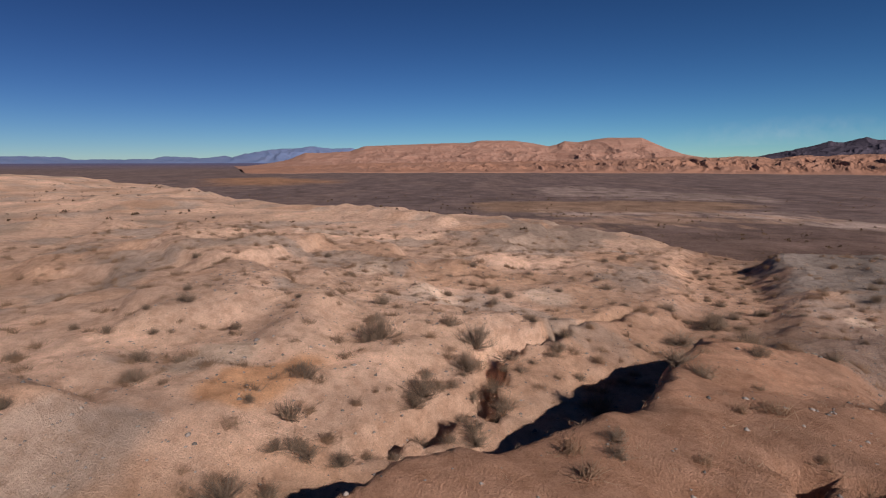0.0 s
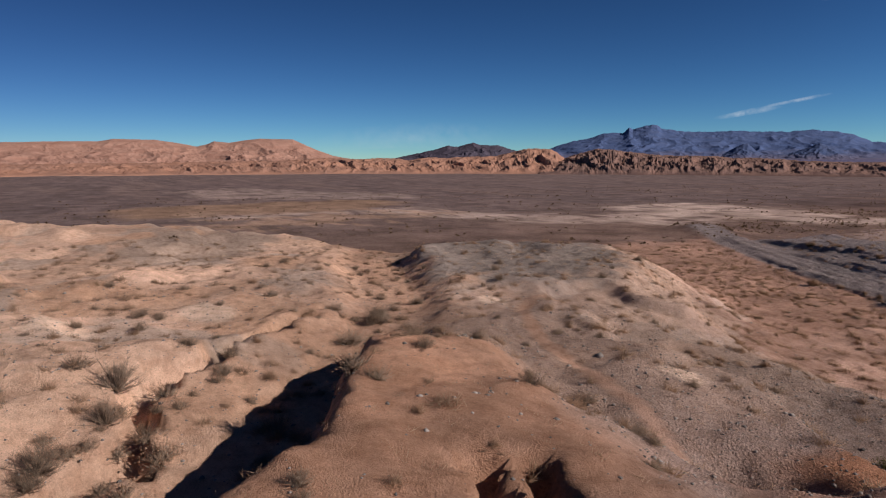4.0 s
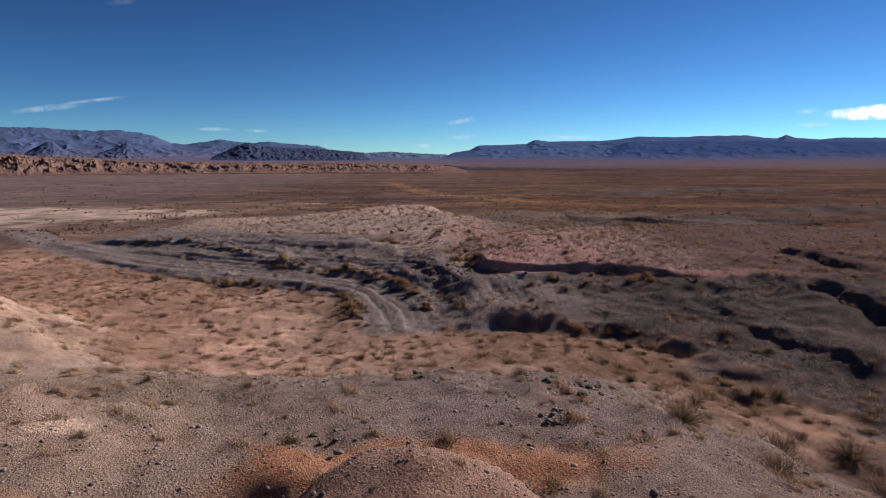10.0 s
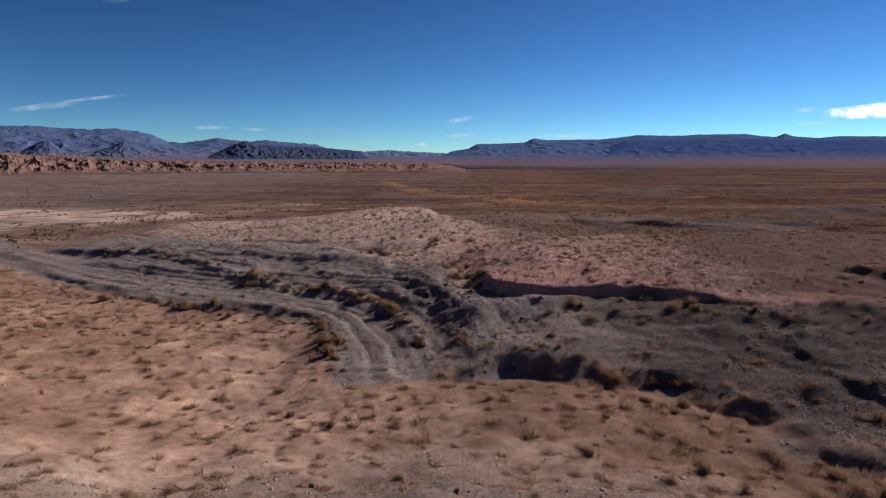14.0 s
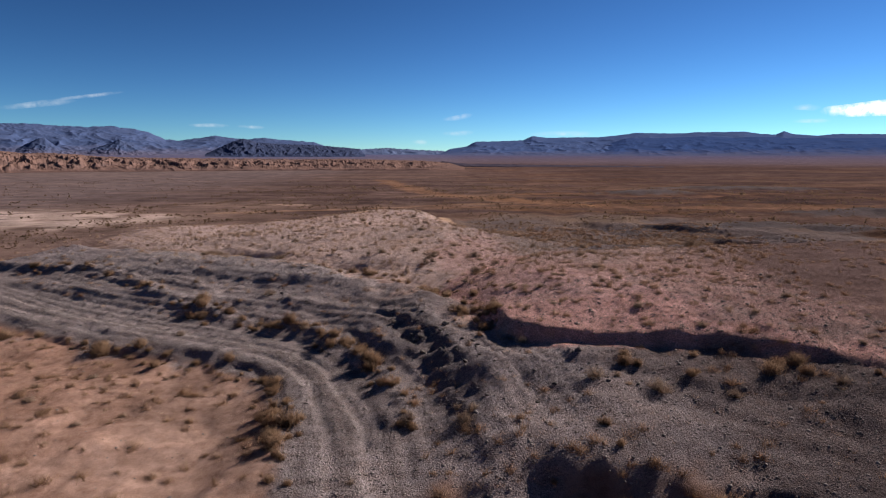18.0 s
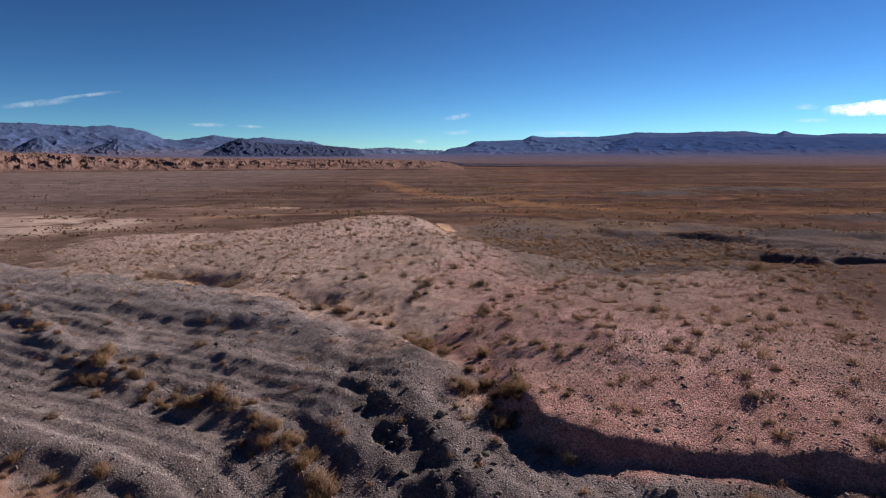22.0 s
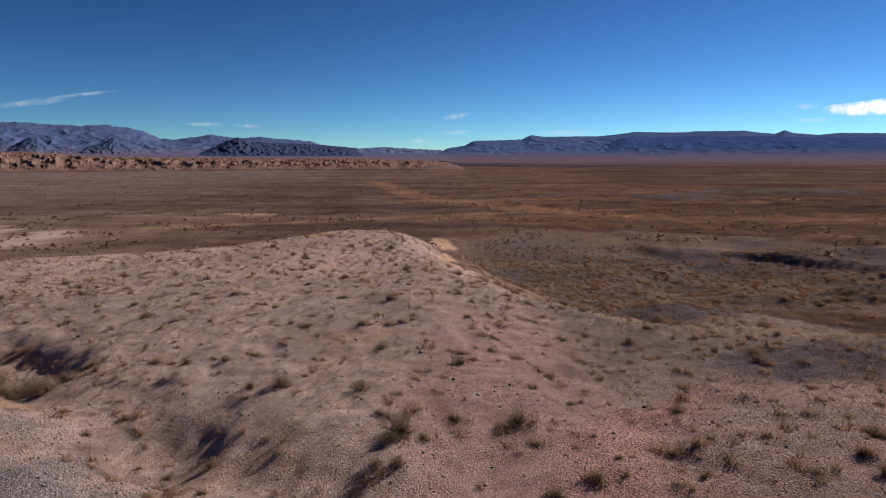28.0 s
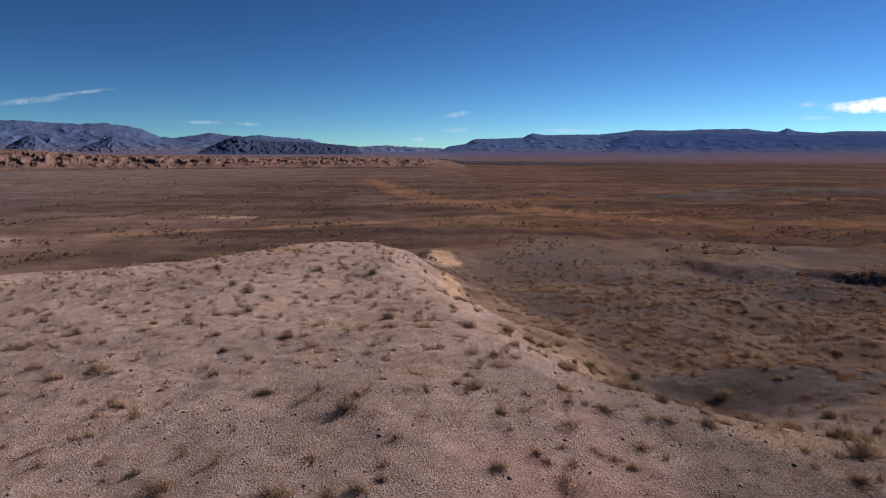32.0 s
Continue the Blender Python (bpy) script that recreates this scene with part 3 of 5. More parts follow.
    lay(terr * (1 - 0.6 * sstep(62, 80, y)), (0.37, 0.24, 0.205))
    lay(terr * sstep(0.1, 0.5, n1 + 0.3 * n2) * 0.6, (0.28, 0.21, 0.185))
    # eastern terrace: dark soil, also painted down for standing against the sun
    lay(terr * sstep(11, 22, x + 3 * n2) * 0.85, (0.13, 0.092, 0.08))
    lay(terr * (1 - sstep(0.3, 3.2, e)) * sstep(24, 14, x) * 0.9, (0.50, 0.295, 0.25))
    lay(patch(blob(x, y, 4, 55, 9, 5, -15), 0.2 * n2, 0.15, 0.55), (0.50, 0.30, 0.255))
    lay(terr * patch(blob(x, y, 3, 61, 8, 7, -15), 0.3 * n2, 0.1, 0.6) * 0.8, (0.52, 0.335, 0.295))
    e = inside(x, y, BASIN) + 3 * n2
    basin = sstep(-2, 3, e)
    lay(basin * 0.9, (0.185, 0.138, 0.113))
    lay(basin * sstep(-0.05, 0.25, fbm(x * 0.5, y, 7, 4, 135)) * 0.6, (0.24, 0.167, 0.116))
    lay(basin * sstep(0.1, 0.4, fbm(x * 0.4, y, 9, 3, 137)) * 0.8, (0.15, 0.122, 0.114))
    lay(pale * patch(blob(x, y, -1, 80, 7, 20, -6), 0.35 * n2, 0.15, 0.6) * 0.7, (0.42, 0.27, 0.235))
    lay(pale * sstep(-1, 4, x + 2 * n2) * sstep(75, 84, y) * 0.85, (0.20, 0.16, 0.141))
    lay(pale * sstep(-6, -14, x + 2 * n2) * sstep(66, 74, y) * 0.45, (0.51, 0.39, 0.33))
    # bare chutes on the hill's far shoulder
    for cx, cy, rx, ry, tn in ((-4.5, 142, 3.0, 9, 4), (-3.6, 122, 1.8, 9, 4), (2.4, 101, 1.6, 7, 12), (-24, 80.8, 6, 1.8, 8), (-20, 131, 4, 3, 0)):
        lay(patch(blob(x, y, cx, cy, rx, ry, tn), 0.25 * n2, 0.2, 0.6), (0.52, 0.36, 0.235))
    lay(sstep(-1.5, 1.0, inside(x, y, [(-1, 126), (3, 119), (5.2, 111), (5.4, 101), (8, 97.5), (13, 94.5), (22, 93), (22, 88), (12, 88.5), (6, 91), (2.6, 97), (2, 108), (-2.5, 118)]) + 1.6 * n2) * 0.65, (0.31, 0.22, 0.15))
    # grey swells on the plain
    for cx, cy, rx, ry, tn in [q[:5] for q in SWELLS] + [(35, 128, 26, 9, -10), (14, 104, 13, 6, 6), (15, 83, 12, 5, 0)]:
        lay(patch(blob(x, y, cx, cy, rx, ry, tn), 0.25 * n2, 0.1, 0.5) * 0.9, (0.125, 0.108, 0.105))
    for pts, h in BANKS:
        d, a = line_dist(x, y, pts)
        lay((1 - sstep(2, 6, d + 2 * n2)) * 0.7, (0.15, 0.125, 0.118))
    # crossing tracks out on the plain
    d, a = line_dist(x, y, [(-46, 411), (-21, 297), (-2, 245), (7, 228), (30, 200)])
    lay((1 - sstep(1.5, 9, d + 5 * n2)) * 0.5, (0.34, 0.185, 0.10))
    d, a = line_dist(x, y, [(-60, 168), (-10, 196), (40, 212)])
    lay((1 - sstep(1.0, 3, d + n2)) * 0.5, (0.38, 0.23, 0.14))
    lay(patch(blob(x, y, -52, 203, 12, 4, 0), 0.3 * n2, 0.3, 0.6), (0.46, 0.32, 0.24))
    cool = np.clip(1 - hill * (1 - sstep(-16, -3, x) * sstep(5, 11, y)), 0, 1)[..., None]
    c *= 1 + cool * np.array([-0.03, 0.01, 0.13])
    c *= (1 + 0.10 * n2 + 0.07 * n1)[..., None] * np.array([1.045, 0.965, 0.925])
    stones = np.clip(gravel + 0.56 * pale + 0.5 * terr + hill * (0.22 + 0.45 * sstep(-30, -20, x) * sstep(6, 11, y)) + 0.5 * basin - path - 0.6 * on_spur, 0, 1)
    return np.clip(c, 0.02, 0.8), stones, dict(hill=hill, gravel=gravel, pale=pale, terr=terr, basin=basin, flat=flat, road=road * open_end, path=path)


# ---- materials ----
def material(name, rough=0.9, spec=0.25):
    m = bpy.data.materials.new(name)
    m.use_nodes = True
    b = m.node_tree.nodes["Principled BSDF"]
    b.inputs["Roughness"].default_value = rough
    b.inputs["Specular IOR Level"].default_value = spec
    return m, m.node_tree.nodes, m.node_tree.links, b


def node(ns, kind, **values):
    n = ns.new(kind)
    for k, v in values.items():
        n.inputs[k].default_value = v
    return n


def mix_colour(ns, ls, a, b, fac, how="MIX"):
    n = ns.new("ShaderNodeMix")
    n.data_type, n.blend_type = "RGBA", how
    for sock, v in ((n.inputs[6], a), (n.inputs[7], b), (n.inputs[0], fac)):
        if hasattr(v, "node"):
            ls.new(v, sock)
        else:
            sock.default_value = v
    return n.outputs[2]


def ramp(ns, ls, src, a, b, lo=0.0, hi=1.0):
    n = node(ns, "ShaderNodeMapRange")
    ls.new(src, n.inputs["Value"])
    for key, v in (("From Min", a), ("From Max", b), ("To Min", lo), ("To Max", hi)):
        n.inputs[key].default_value = v
    return n.outputs["Result"]


def ground_material():
    m, ns, ls, b = material("desert_soil", 1.0, 0.0)
    pos = ns.new("ShaderNodeNewGeometry").outputs["Position"]
    base = ns.new("ShaderNodeAttribute")
    base.attribute_name = "soil"
    stones = ns.new("ShaderNodeAttribute")
    stones.attribute_name = "stones"

    def noisy(scale, detail=5.0, rough=0.6):
        n = node(ns, "ShaderNodeTexNoise", Scale=scale, Detail=detail, Roughness=rough)
        ls.new(pos, n.inputs["Vector"])
        return n.outputs["Fac"]
    big, mid, fine, wide = noisy(0.35), noisy(2.2, 6.0, 0.65), noisy(24.0, 4.0, 0.7), noisy(0.09, 9.0, 0.72)
    col = base.outputs["Color"]
    col = mix_colour(ns, ls, col, mix_colour(ns, ls, (0.62, 0.60, 0.58, 1), (1.36, 1.34, 1.32, 1), ramp(ns, ls, wide, 0.36, 0.64)), ramp(ns, ls, stones.outputs["Fac"], 0.0, 0.6, 0.85, 0.35), "MULTIPLY")
    col = mix_colour(ns, ls, col, (0.62, 0.55, 0.50, 1), ramp(ns, ls, mid, 0.42, 0.68, 0.0, 0.7), "MULTIPLY")
    col = mix_colour(ns, ls, col, (1.30, 1.24, 1.18, 1), ramp(ns, ls, big, 0.45, 0.75, 0.0, 0.55), "MULTIPLY")
    col = mix_colour(ns, ls, col, (0.55, 0.53, 0.52, 1), ramp(ns, ls, fine, 0.5, 0.72, 0.0, 0.7), "MULTIPLY")
    vor = node(ns, "ShaderNodeTexVoronoi", Scale=10.5)
    ls.new(pos, vor.inputs["Vector"])
    spot = ramp(ns, ls, vor.outputs["Distance"], 0.18, 0.46, 1.0, 0.0)
    grit = node(ns, "ShaderNodeTexVoronoi", Scale=24.0)
    ls.new(pos, grit.inputs["Vector"])
    gw = ns.new("ShaderNodeSeparateColor")
    ls.new(grit.outputs["Color"], gw.inputs["Color"])
    col = mix_colour(ns, ls, col, mix_colour(ns, ls, (0.60, 0.59, 0.59, 1), (1.40, 1.37, 1.34, 1), gw.outputs[0]), ramp(ns, ls, stones.outputs["Fac"], 0.3, 1.0, 0.2, 0.95), "MULTIPLY")
    amount = ns.new("ShaderNodeMath")
    amount.operation = "MULTIPLY"
    ls.new(spot, amount.inputs[0])
    ls.new(stones.outputs["Fac"], amount.inputs[1])
    bw = ns.new("ShaderNodeSeparateColor")
    ls.new(vor.outputs["Color"], bw.inputs["Color"])
    tone = mix_colour(ns, ls, (0.40, 0.40, 0.42, 1), (1.7, 1.64, 1.58, 1), bw.outputs[0])
    pebble = mix_colour(ns, ls, col, tone, 1.0, "MULTIPLY")
    half = ns.new("ShaderNodeMath")
    half.operation = "MULTIPLY"
    half.inputs[1].default_value = 0.52
    ls.new(amount.outputs[0], half.inputs[0])
    col = mix_colour(ns, ls, col, pebble, half.outputs[0])
    ls.new(col, b.inputs["Base Color"])
    add = ns.new("ShaderNodeMath")
    add.operation = "MULTIPLY_ADD"
    ls.new(amount.outputs[0], add.inputs[0])
    add.inputs[1].default_value = 0.5
    ls.new(fine, add.inputs[2])
    add2 = ns.new("ShaderNodeMath")
    add2.operation = "MULTIPLY_ADD"
    ls.new(mid, add2.inputs[0])
    add2.inputs[1].default_value = 0.5
    ls.new(add.outputs[0], add2.inputs[2])
    bump = node(ns, "ShaderNodeBump", Strength=1.0, Distance=0.085)
    ls.new(add2.outputs[0], bump.inputs["Height"])
    ls.new(bump.outputs["Normal"], b.inputs["Normal"])
    return m


def plant_material(name, a, b2, rough=0.85, thin_leaf=0.6):
    m, ns, ls, b = material(name, rough, 0.1)
    rnd = ns.new("ShaderNodeObjectInfo").outputs["Random"]
    isl = ns.new("ShaderNodeNewGeometry").outputs["Random Per Island"]
    col = mix_colour(ns, ls, (*a, 1), (*b2, 1), isl)
    col = mix_colour(ns, ls, col, (0.78, 0.76, 0.74, 1), rnd, "MULTIPLY")
    ls.new(col, b.inputs["Base Color"])
    if thin_leaf:
        through_light = ns.new("ShaderNodeBsdfTranslucent")
        ls.new(col, through_light.inputs["Color"])
        both = ns.new("ShaderNodeMixShader")
        both.inputs[0].default_value = thin_leaf
        ls.new(b.outputs[0], both.inputs[1])
        ls.new(through_light.outputs[0], both.inputs[2])
        ls.new(both.outputs[0], ns["Material Output"].inputs["Surface"])
    return m


def rock_material(name, a, b2, scale, band=0.0, bump=1.0, depth=1.0, apron=None):
    m, ns, ls, b = material(name, 1.0, 0.0)
    pos = ns.new("ShaderNodeNewGeometry").outputs["Position"]
    n = node(ns, "ShaderNodeTexNoise", Scale=scale, Detail=8.0, Roughness=0.62)
    mp = ns.new("ShaderNodeMapping")
    mp.inputs["Scale"].default_value = (1, 1, 1 + band)
    ls.new(pos, mp.inputs["Vector"])
    ls.new(mp.outputs[0], n.inputs["Vector"])
    col = mix_colour(ns, ls, (*a, 1), (*b2, 1), ramp(ns, ls, n.outputs["Fac"], 0.32, 0.68))
    if apron:
        # scree and haze-tinted fan soil at the foot, with a ragged upper edge
        split = ns.new("ShaderNodeSeparateXYZ")
        ls.new(pos, split.inputs[0])
        wavy = ns.new("ShaderNodeMath")
        wavy.operation = "MULTIPLY_ADD"
        wavy.inputs[1].default_value = -1.4 * (apron[2] - apron[1])
        ls.new(n.outputs["Fac"], wavy.inputs[0])
        ls.new(split.outputs["Z"], wavy.inputs[2])
        mid = 0.7 * (apron[2] - apron[1])
        col = mix_colour(ns, ls, (*apron[0], 1), col, ramp(ns, ls, wavy.outputs[0], apron[1] - mid, apron[2] - mid))
    ls.new(col, b.inputs["Base Color"])
    bp = node(ns, "ShaderNodeBump", Strength=bump, Distance=depth)
    ls.new(n.outputs["Fac"], bp.inputs["Height"])
    ls.new(bp.outputs["Normal"], b.inputs["Normal"])
    return m


M_SOIL = ground_material()
M_TWIG = plant_material("grey_twigs", (0.33, 0.24, 0.185), (0.50, 0.37, 0.285))
M_LEAF = plant_material("dull_leaves", (0.42, 0.265, 0.18), (0.62, 0.41, 0.29))
M_STRAW = plant_material("dry_straw", (0.33, 0.205, 0.135), (0.52, 0.35, 0.235))
M_BRUSH = plant_material("brown_brush", (0.34, 0.205, 0.13), (0.50, 0.315, 0.205))
M_BRUSHDARK = plant_material("dark_brown_brush", (0.16, 0.10, 0.066), (0.26, 0.165, 0.105))
M_GREEN = plant_material("olive_leaves", (0.13, 0.12, 0.045), (0.21, 0.185, 0.08))
M_BUR = plant_material("grey_bursage", (0.45, 0.29, 0.20), (0.65, 0.44, 0.315))
M_STONE = rock_material("dark_stone", (0.09, 0.075, 0.07), (0.22, 0.18, 0.155), 3.0, 0, 0.6, 0.05)
M_COBBLE = plant_material("mixed_gravel_stones", (0.13, 0.108, 0.10), (0.36, 0.295, 0.265), 0.9, 0.0)
M_MESA = rock_material("red_mesa_rock", (0.33, 0.168, 0.125), (0.41, 0.235, 0.18), 0.03, 5.0, 0.6, 4.0)
M_BAD = rock_material("orange_badland_rock", (0.40, 0.20, 0.135), (0.27, 0.15, 0.115), 0.03, 1.0, 0.8, 3.0)
M_BROWN = rock_material("brown_badland_rock", (0.245, 0.14, 0.112), (0.135, 0.086, 0.078), 0.05, 1.5, 0.8, 2.0)
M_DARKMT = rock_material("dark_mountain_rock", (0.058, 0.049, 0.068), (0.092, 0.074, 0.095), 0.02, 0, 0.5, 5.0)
# far ranges: the blue of distance haze is mixed into the rock colours
M_RIDGE = rock_material("haze_tinted_ridge_rock", (0.046, 0.060, 0.118), (0.060, 0.070, 0.125), 0.02, 0, 0.4, 5.0)
HAZY_APRON = ((0.115, 0.115, 0.185), 20.0, 58.0)
M_NORTH = rock_material("haze_tinted_range_rock", (0.070, 0.110, 0.245), (0.090, 0.122, 0.245), 0.010, 2.0, 0.2, 6.0, apron=HAZY_APRON)
# front cliffs: their shade is painted as a darker, hazy blue base colour
M_SHADE = rock_material("shade_tinted_cliff_rock", (0.046, 0.084, 0.22), (0.060, 0.094, 0.22), 0.012, 3.0, 0.2, 6.0, apron=HAZY_APRON)
M_HAZEMT = rock_material("haze_tinted_mountain_rock", (0.072, 0.104, 0.215), (0.092, 0.118, 0.22), 0.012, 0, 0.2, 6.0, apron=((0.14, 0.128, 0.19), 26.0, 80.0))
M_FOOT = rock_material("haze_tinted_foothill_rock", (0.062, 0.086, 0.17), (0.080, 0.098, 0.175), 0.02, 0, 0.3, 5.0, apron=((0.14, 0.122, 0.175), 26.0, 60.0))
M_FARMT = rock_material("haze_tinted_far_rock", (0.125, 0.165, 0.29), (0.155, 0.18, 0.29), 0.012, 0, 0.2, 5.0)


def grid_mesh(name, X, Y, Z):
    """One sheet over a grid of places."""
    ny, nx = X.shape
    me = bpy.data.meshes.new(name)
    co = np.stack([X, Y, Z], -1).reshape(-1, 3).astype(np.float32)
    i = (np.arange(ny - 1)[:, None] * nx + np.arange(nx - 1)).ravel()
    quads = np.stack([i, i + 1, i + nx + 1, i + nx], 1).astype(np.int32)
    fill(me, co, quads)
    me.polygons.foreach_set("use_smooth", np.ones(len(quads), bool))
    return me


def fill(me, co, faces):
    k = faces.shape[1]
    me.vertices.add(len(co))
    me.vertices.foreach_set("co", np.ascontiguousarray(co, np.float32).ravel())
    me.loops.add(faces.size)
    me.loops.foreach_set("vertex_index", np.ascontiguousarray(faces, np.int32).ravel())
    me.polygons.add(len(faces))
    me.polygons.foreach_set("loop_start", np.arange(0, faces.size, k, dtype=np.int32))
    me.update(calc_edges=True)
    me.validate()


def axis(lo, hi, step, far, grow, ahead):
    """Even steps in the middle, growing outwards; finer ahead than behind out to 260 m."""
    mid = list(np.arange(lo, hi + step / 2, step))
    a, s = [hi], step
    while a[-1] < far:
        s *= ahead if a[-1] < 260 else 1.07
        a.append(a[-1] + s)
    b, s = [lo], step
    while b[-1] > -far:
        s *= grow if b[-1] > -260 else 1.07
        b.append(b[-1] - s)
    return np.array(b[:0:-1] + mid + a[1:])


# ---- ground ----
gx, gy = axis(-40, 20, 0.2, 4700, 1.04, 1.026), axis(-12, 110, 0.2, 4700, 1.04, 1.024)
GX, GY = np.meshgrid(gx, gy)
GZ = height(GX, GY)
me = grid_mesh("ground", GX, GY, GZ)
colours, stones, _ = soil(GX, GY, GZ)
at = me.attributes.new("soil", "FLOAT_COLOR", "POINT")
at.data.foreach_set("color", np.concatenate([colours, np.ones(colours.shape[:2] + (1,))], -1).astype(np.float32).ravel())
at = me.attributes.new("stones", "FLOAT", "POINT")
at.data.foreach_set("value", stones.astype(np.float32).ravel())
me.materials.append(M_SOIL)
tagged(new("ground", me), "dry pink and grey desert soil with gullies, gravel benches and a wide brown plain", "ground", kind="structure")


# ---- mountains ----
def mountain(name, label, mat, knots, base, crest, behind, rough, size, seed, foot=0.0, steps=240, rows=60, sharp=1.0, cliff=0.0, jag=0.06, fine=0.5, beds=0.0):
    """A range round the start: knots of (bearing to the left of +y, elevation above eye level), in degrees; distances of its foot, crest and back."""
    knots = sorted(knots)
    b = np.linspace(knots[0][0], knots[-1][0], steps)
    el = np.interp(b, [k[0] for k in knots], [k[1] for k in knots])
    t = np.linspace(0, 1, rows)
    B, Tt = np.meshgrid(b, t)
    R = np.where(Tt < 0.7, base + (crest - base) * Tt / 0.7, crest + (behind - crest) * (Tt - 0.7) / 0.3)
    s = np.clip(Tt / 0.7, 0, 1)
    top = np.maximum(14 + crest * np.tan(np.radians(el)), foot + 0.5)
    wide = np.maximum(3, int(size / (crest * radians(b[1] - b[0]))))
    soft = np.convolve(np.pad(top, wide, mode="edge"), np.ones(2 * wide + 1) / (2 * wide + 1), "valid")
    body = soft[None, :] + (top - soft)[None, :] * sstep(0.55, 1.0, s)
    X, Y = -5 - R * np.sin(np.radians(B)), 20 + R * np.cos(np.radians(B))
    U = np.radians(B) * crest + 0.35 * size * fbm(X, Y, size * 1.5, 3, seed + 9)
    V = 0.5 * R + 0.35 * size * fbm(X + 900, Y, size * 1.5, 3, seed + 11)
    spur = ridged(U, V, size, 6, seed, fine) / 1.5 - 0.6
    s = np.clip(s + 0.05 * spur * np.sin(np.pi * s), 0, 1)
    prof = s ** sharp
    if cliff:
        prof = prof * (1 - cliff) + cliff * sstep(0.74, 0.90, s)
    if beds:
        q = prof * beds + 0.25 * fbm(X, Y, size * 0.6, 3, seed + 13)
        prof = 0.55 * prof + 0.45 * np.clip((np.floor(q) + sstep(0.35, 0.75, q - np.floor(q))) / beds, 0, 1)
    prof = np.where(Tt < 0.7, prof, 1 - 0.9 * sstep(0.7, 1.0, Tt))
    up = body - foot
    Z = foot + up * prof + rough * up * spur * np.sin(np.pi * np.clip(s, 0, 1) ** 0.8) * np.where(Tt < 0.7, 1, 0.3)
    Z = Z + jag * crest * 0.0175 * fbm(U, V, size * 0.25, 3, seed + 5) * sstep(0.5, 1.0, s)
    Z[0] = foot - 3
    ob = new(name, grid_mesh(name, X, Y, Z))
    ob.data.materials.append(mat)
    return tagged(ob, label, "mountain", kind="structure")


mountain("backdrop_mountains_west", "faint mountain range on the far horizon, blue with painted haze", M_FARMT,
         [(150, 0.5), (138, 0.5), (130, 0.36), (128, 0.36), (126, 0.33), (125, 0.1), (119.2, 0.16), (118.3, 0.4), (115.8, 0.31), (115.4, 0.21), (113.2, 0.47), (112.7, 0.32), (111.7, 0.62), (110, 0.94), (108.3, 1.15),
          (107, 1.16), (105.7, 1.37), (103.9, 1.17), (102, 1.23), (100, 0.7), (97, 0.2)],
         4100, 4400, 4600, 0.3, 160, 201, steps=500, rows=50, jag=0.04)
mountain("mesa", "long red and pink layered mesa with a flat-topped butte", M_MESA,
         [(113, -0.6), (109.9, -0.18), (108.3, 0.13), (106.8, 0.76), (105.2, 0.76), (102.6, 0.93), (101.3, 1.41), (98.3, 1.52), (94, 1.69), (91.3, 1.74), (90.2, 1.95), (87, 1.94), (85.2, 1.67), (83.8, 1.4), (83, 1.56),
          (82.3, 1.87), (81, 1.75), (79.7, 2.0), (78.4, 2.15), (75.4, 2.12), (74.7, 1.8), (73.2, 1.14), (71.8, 0.63), (70.4, 0.37), (69.2, 0.22), (68.3, 0.2), (66, -0.4)],
         1000, 1450, 1700, 0.10, 70, 211, steps=900, rows=120, sharp=1.15, cliff=0.10, jag=0.015, fine=0.55)
mountain("badland_hills_west", "low orange eroded badland hills along the edge of the plain", M_BAD,
         [(113, -0.7), (102, -0.23), (93.4, -0.1), (85.3, 0.0), (77.5, 0.15), (72.7, 0.44), (69.9, 0.29), (67.8, 0.43), (66.3, 0.38), (65, 0.2), (63, 0.5), (61.4, 0.41), (59.4, 0.53), (56.6, 0.58), (54.5, 1.06),
          (53.4, 1.33), (51.3, 1.27), (50.7, 0.94), (49.6, 0.15), (48, -0.8)],
         730, 910, 1100, 0.30, 34, 221, steps=1100, rows=80, sharp=0.8, fine=0.6, jag=0.07)
mountain("badland_hills_north", "low brown eroded badland hills along the edge of the plain", M_BROWN,
         [(52.5, -0.8), (51.3, -0.12), (49.2, 0.68), (48.2, 0.94), (46.9, 1.3), (46.1, 1.24), (43.6, 0.92), (41.2, 0.65), (38.8, 0.59), (36.5, 0.55), (35.4, 0.37), (33.9, 0.4), (32, 0.3), (30, 0.13), (27.7, 0.04),
          (23.2, -0.01), (18.3, -0.06), (13.7, -0.12), (9.5, -0.07), (6.2, -0.17), (1.8, -0.28), (-0.4, -0.5), (-1.8, -0.95)],
         700, 890, 1050, 0.30, 26, 231, steps=1300, rows=80, sharp=0.7, fine=0.62, jag=0.06)
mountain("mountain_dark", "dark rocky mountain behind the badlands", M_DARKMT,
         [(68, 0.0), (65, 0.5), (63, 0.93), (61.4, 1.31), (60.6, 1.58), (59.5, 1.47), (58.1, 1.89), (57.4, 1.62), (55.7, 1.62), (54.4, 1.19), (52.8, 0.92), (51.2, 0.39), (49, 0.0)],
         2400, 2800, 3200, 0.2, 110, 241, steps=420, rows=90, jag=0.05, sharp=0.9)
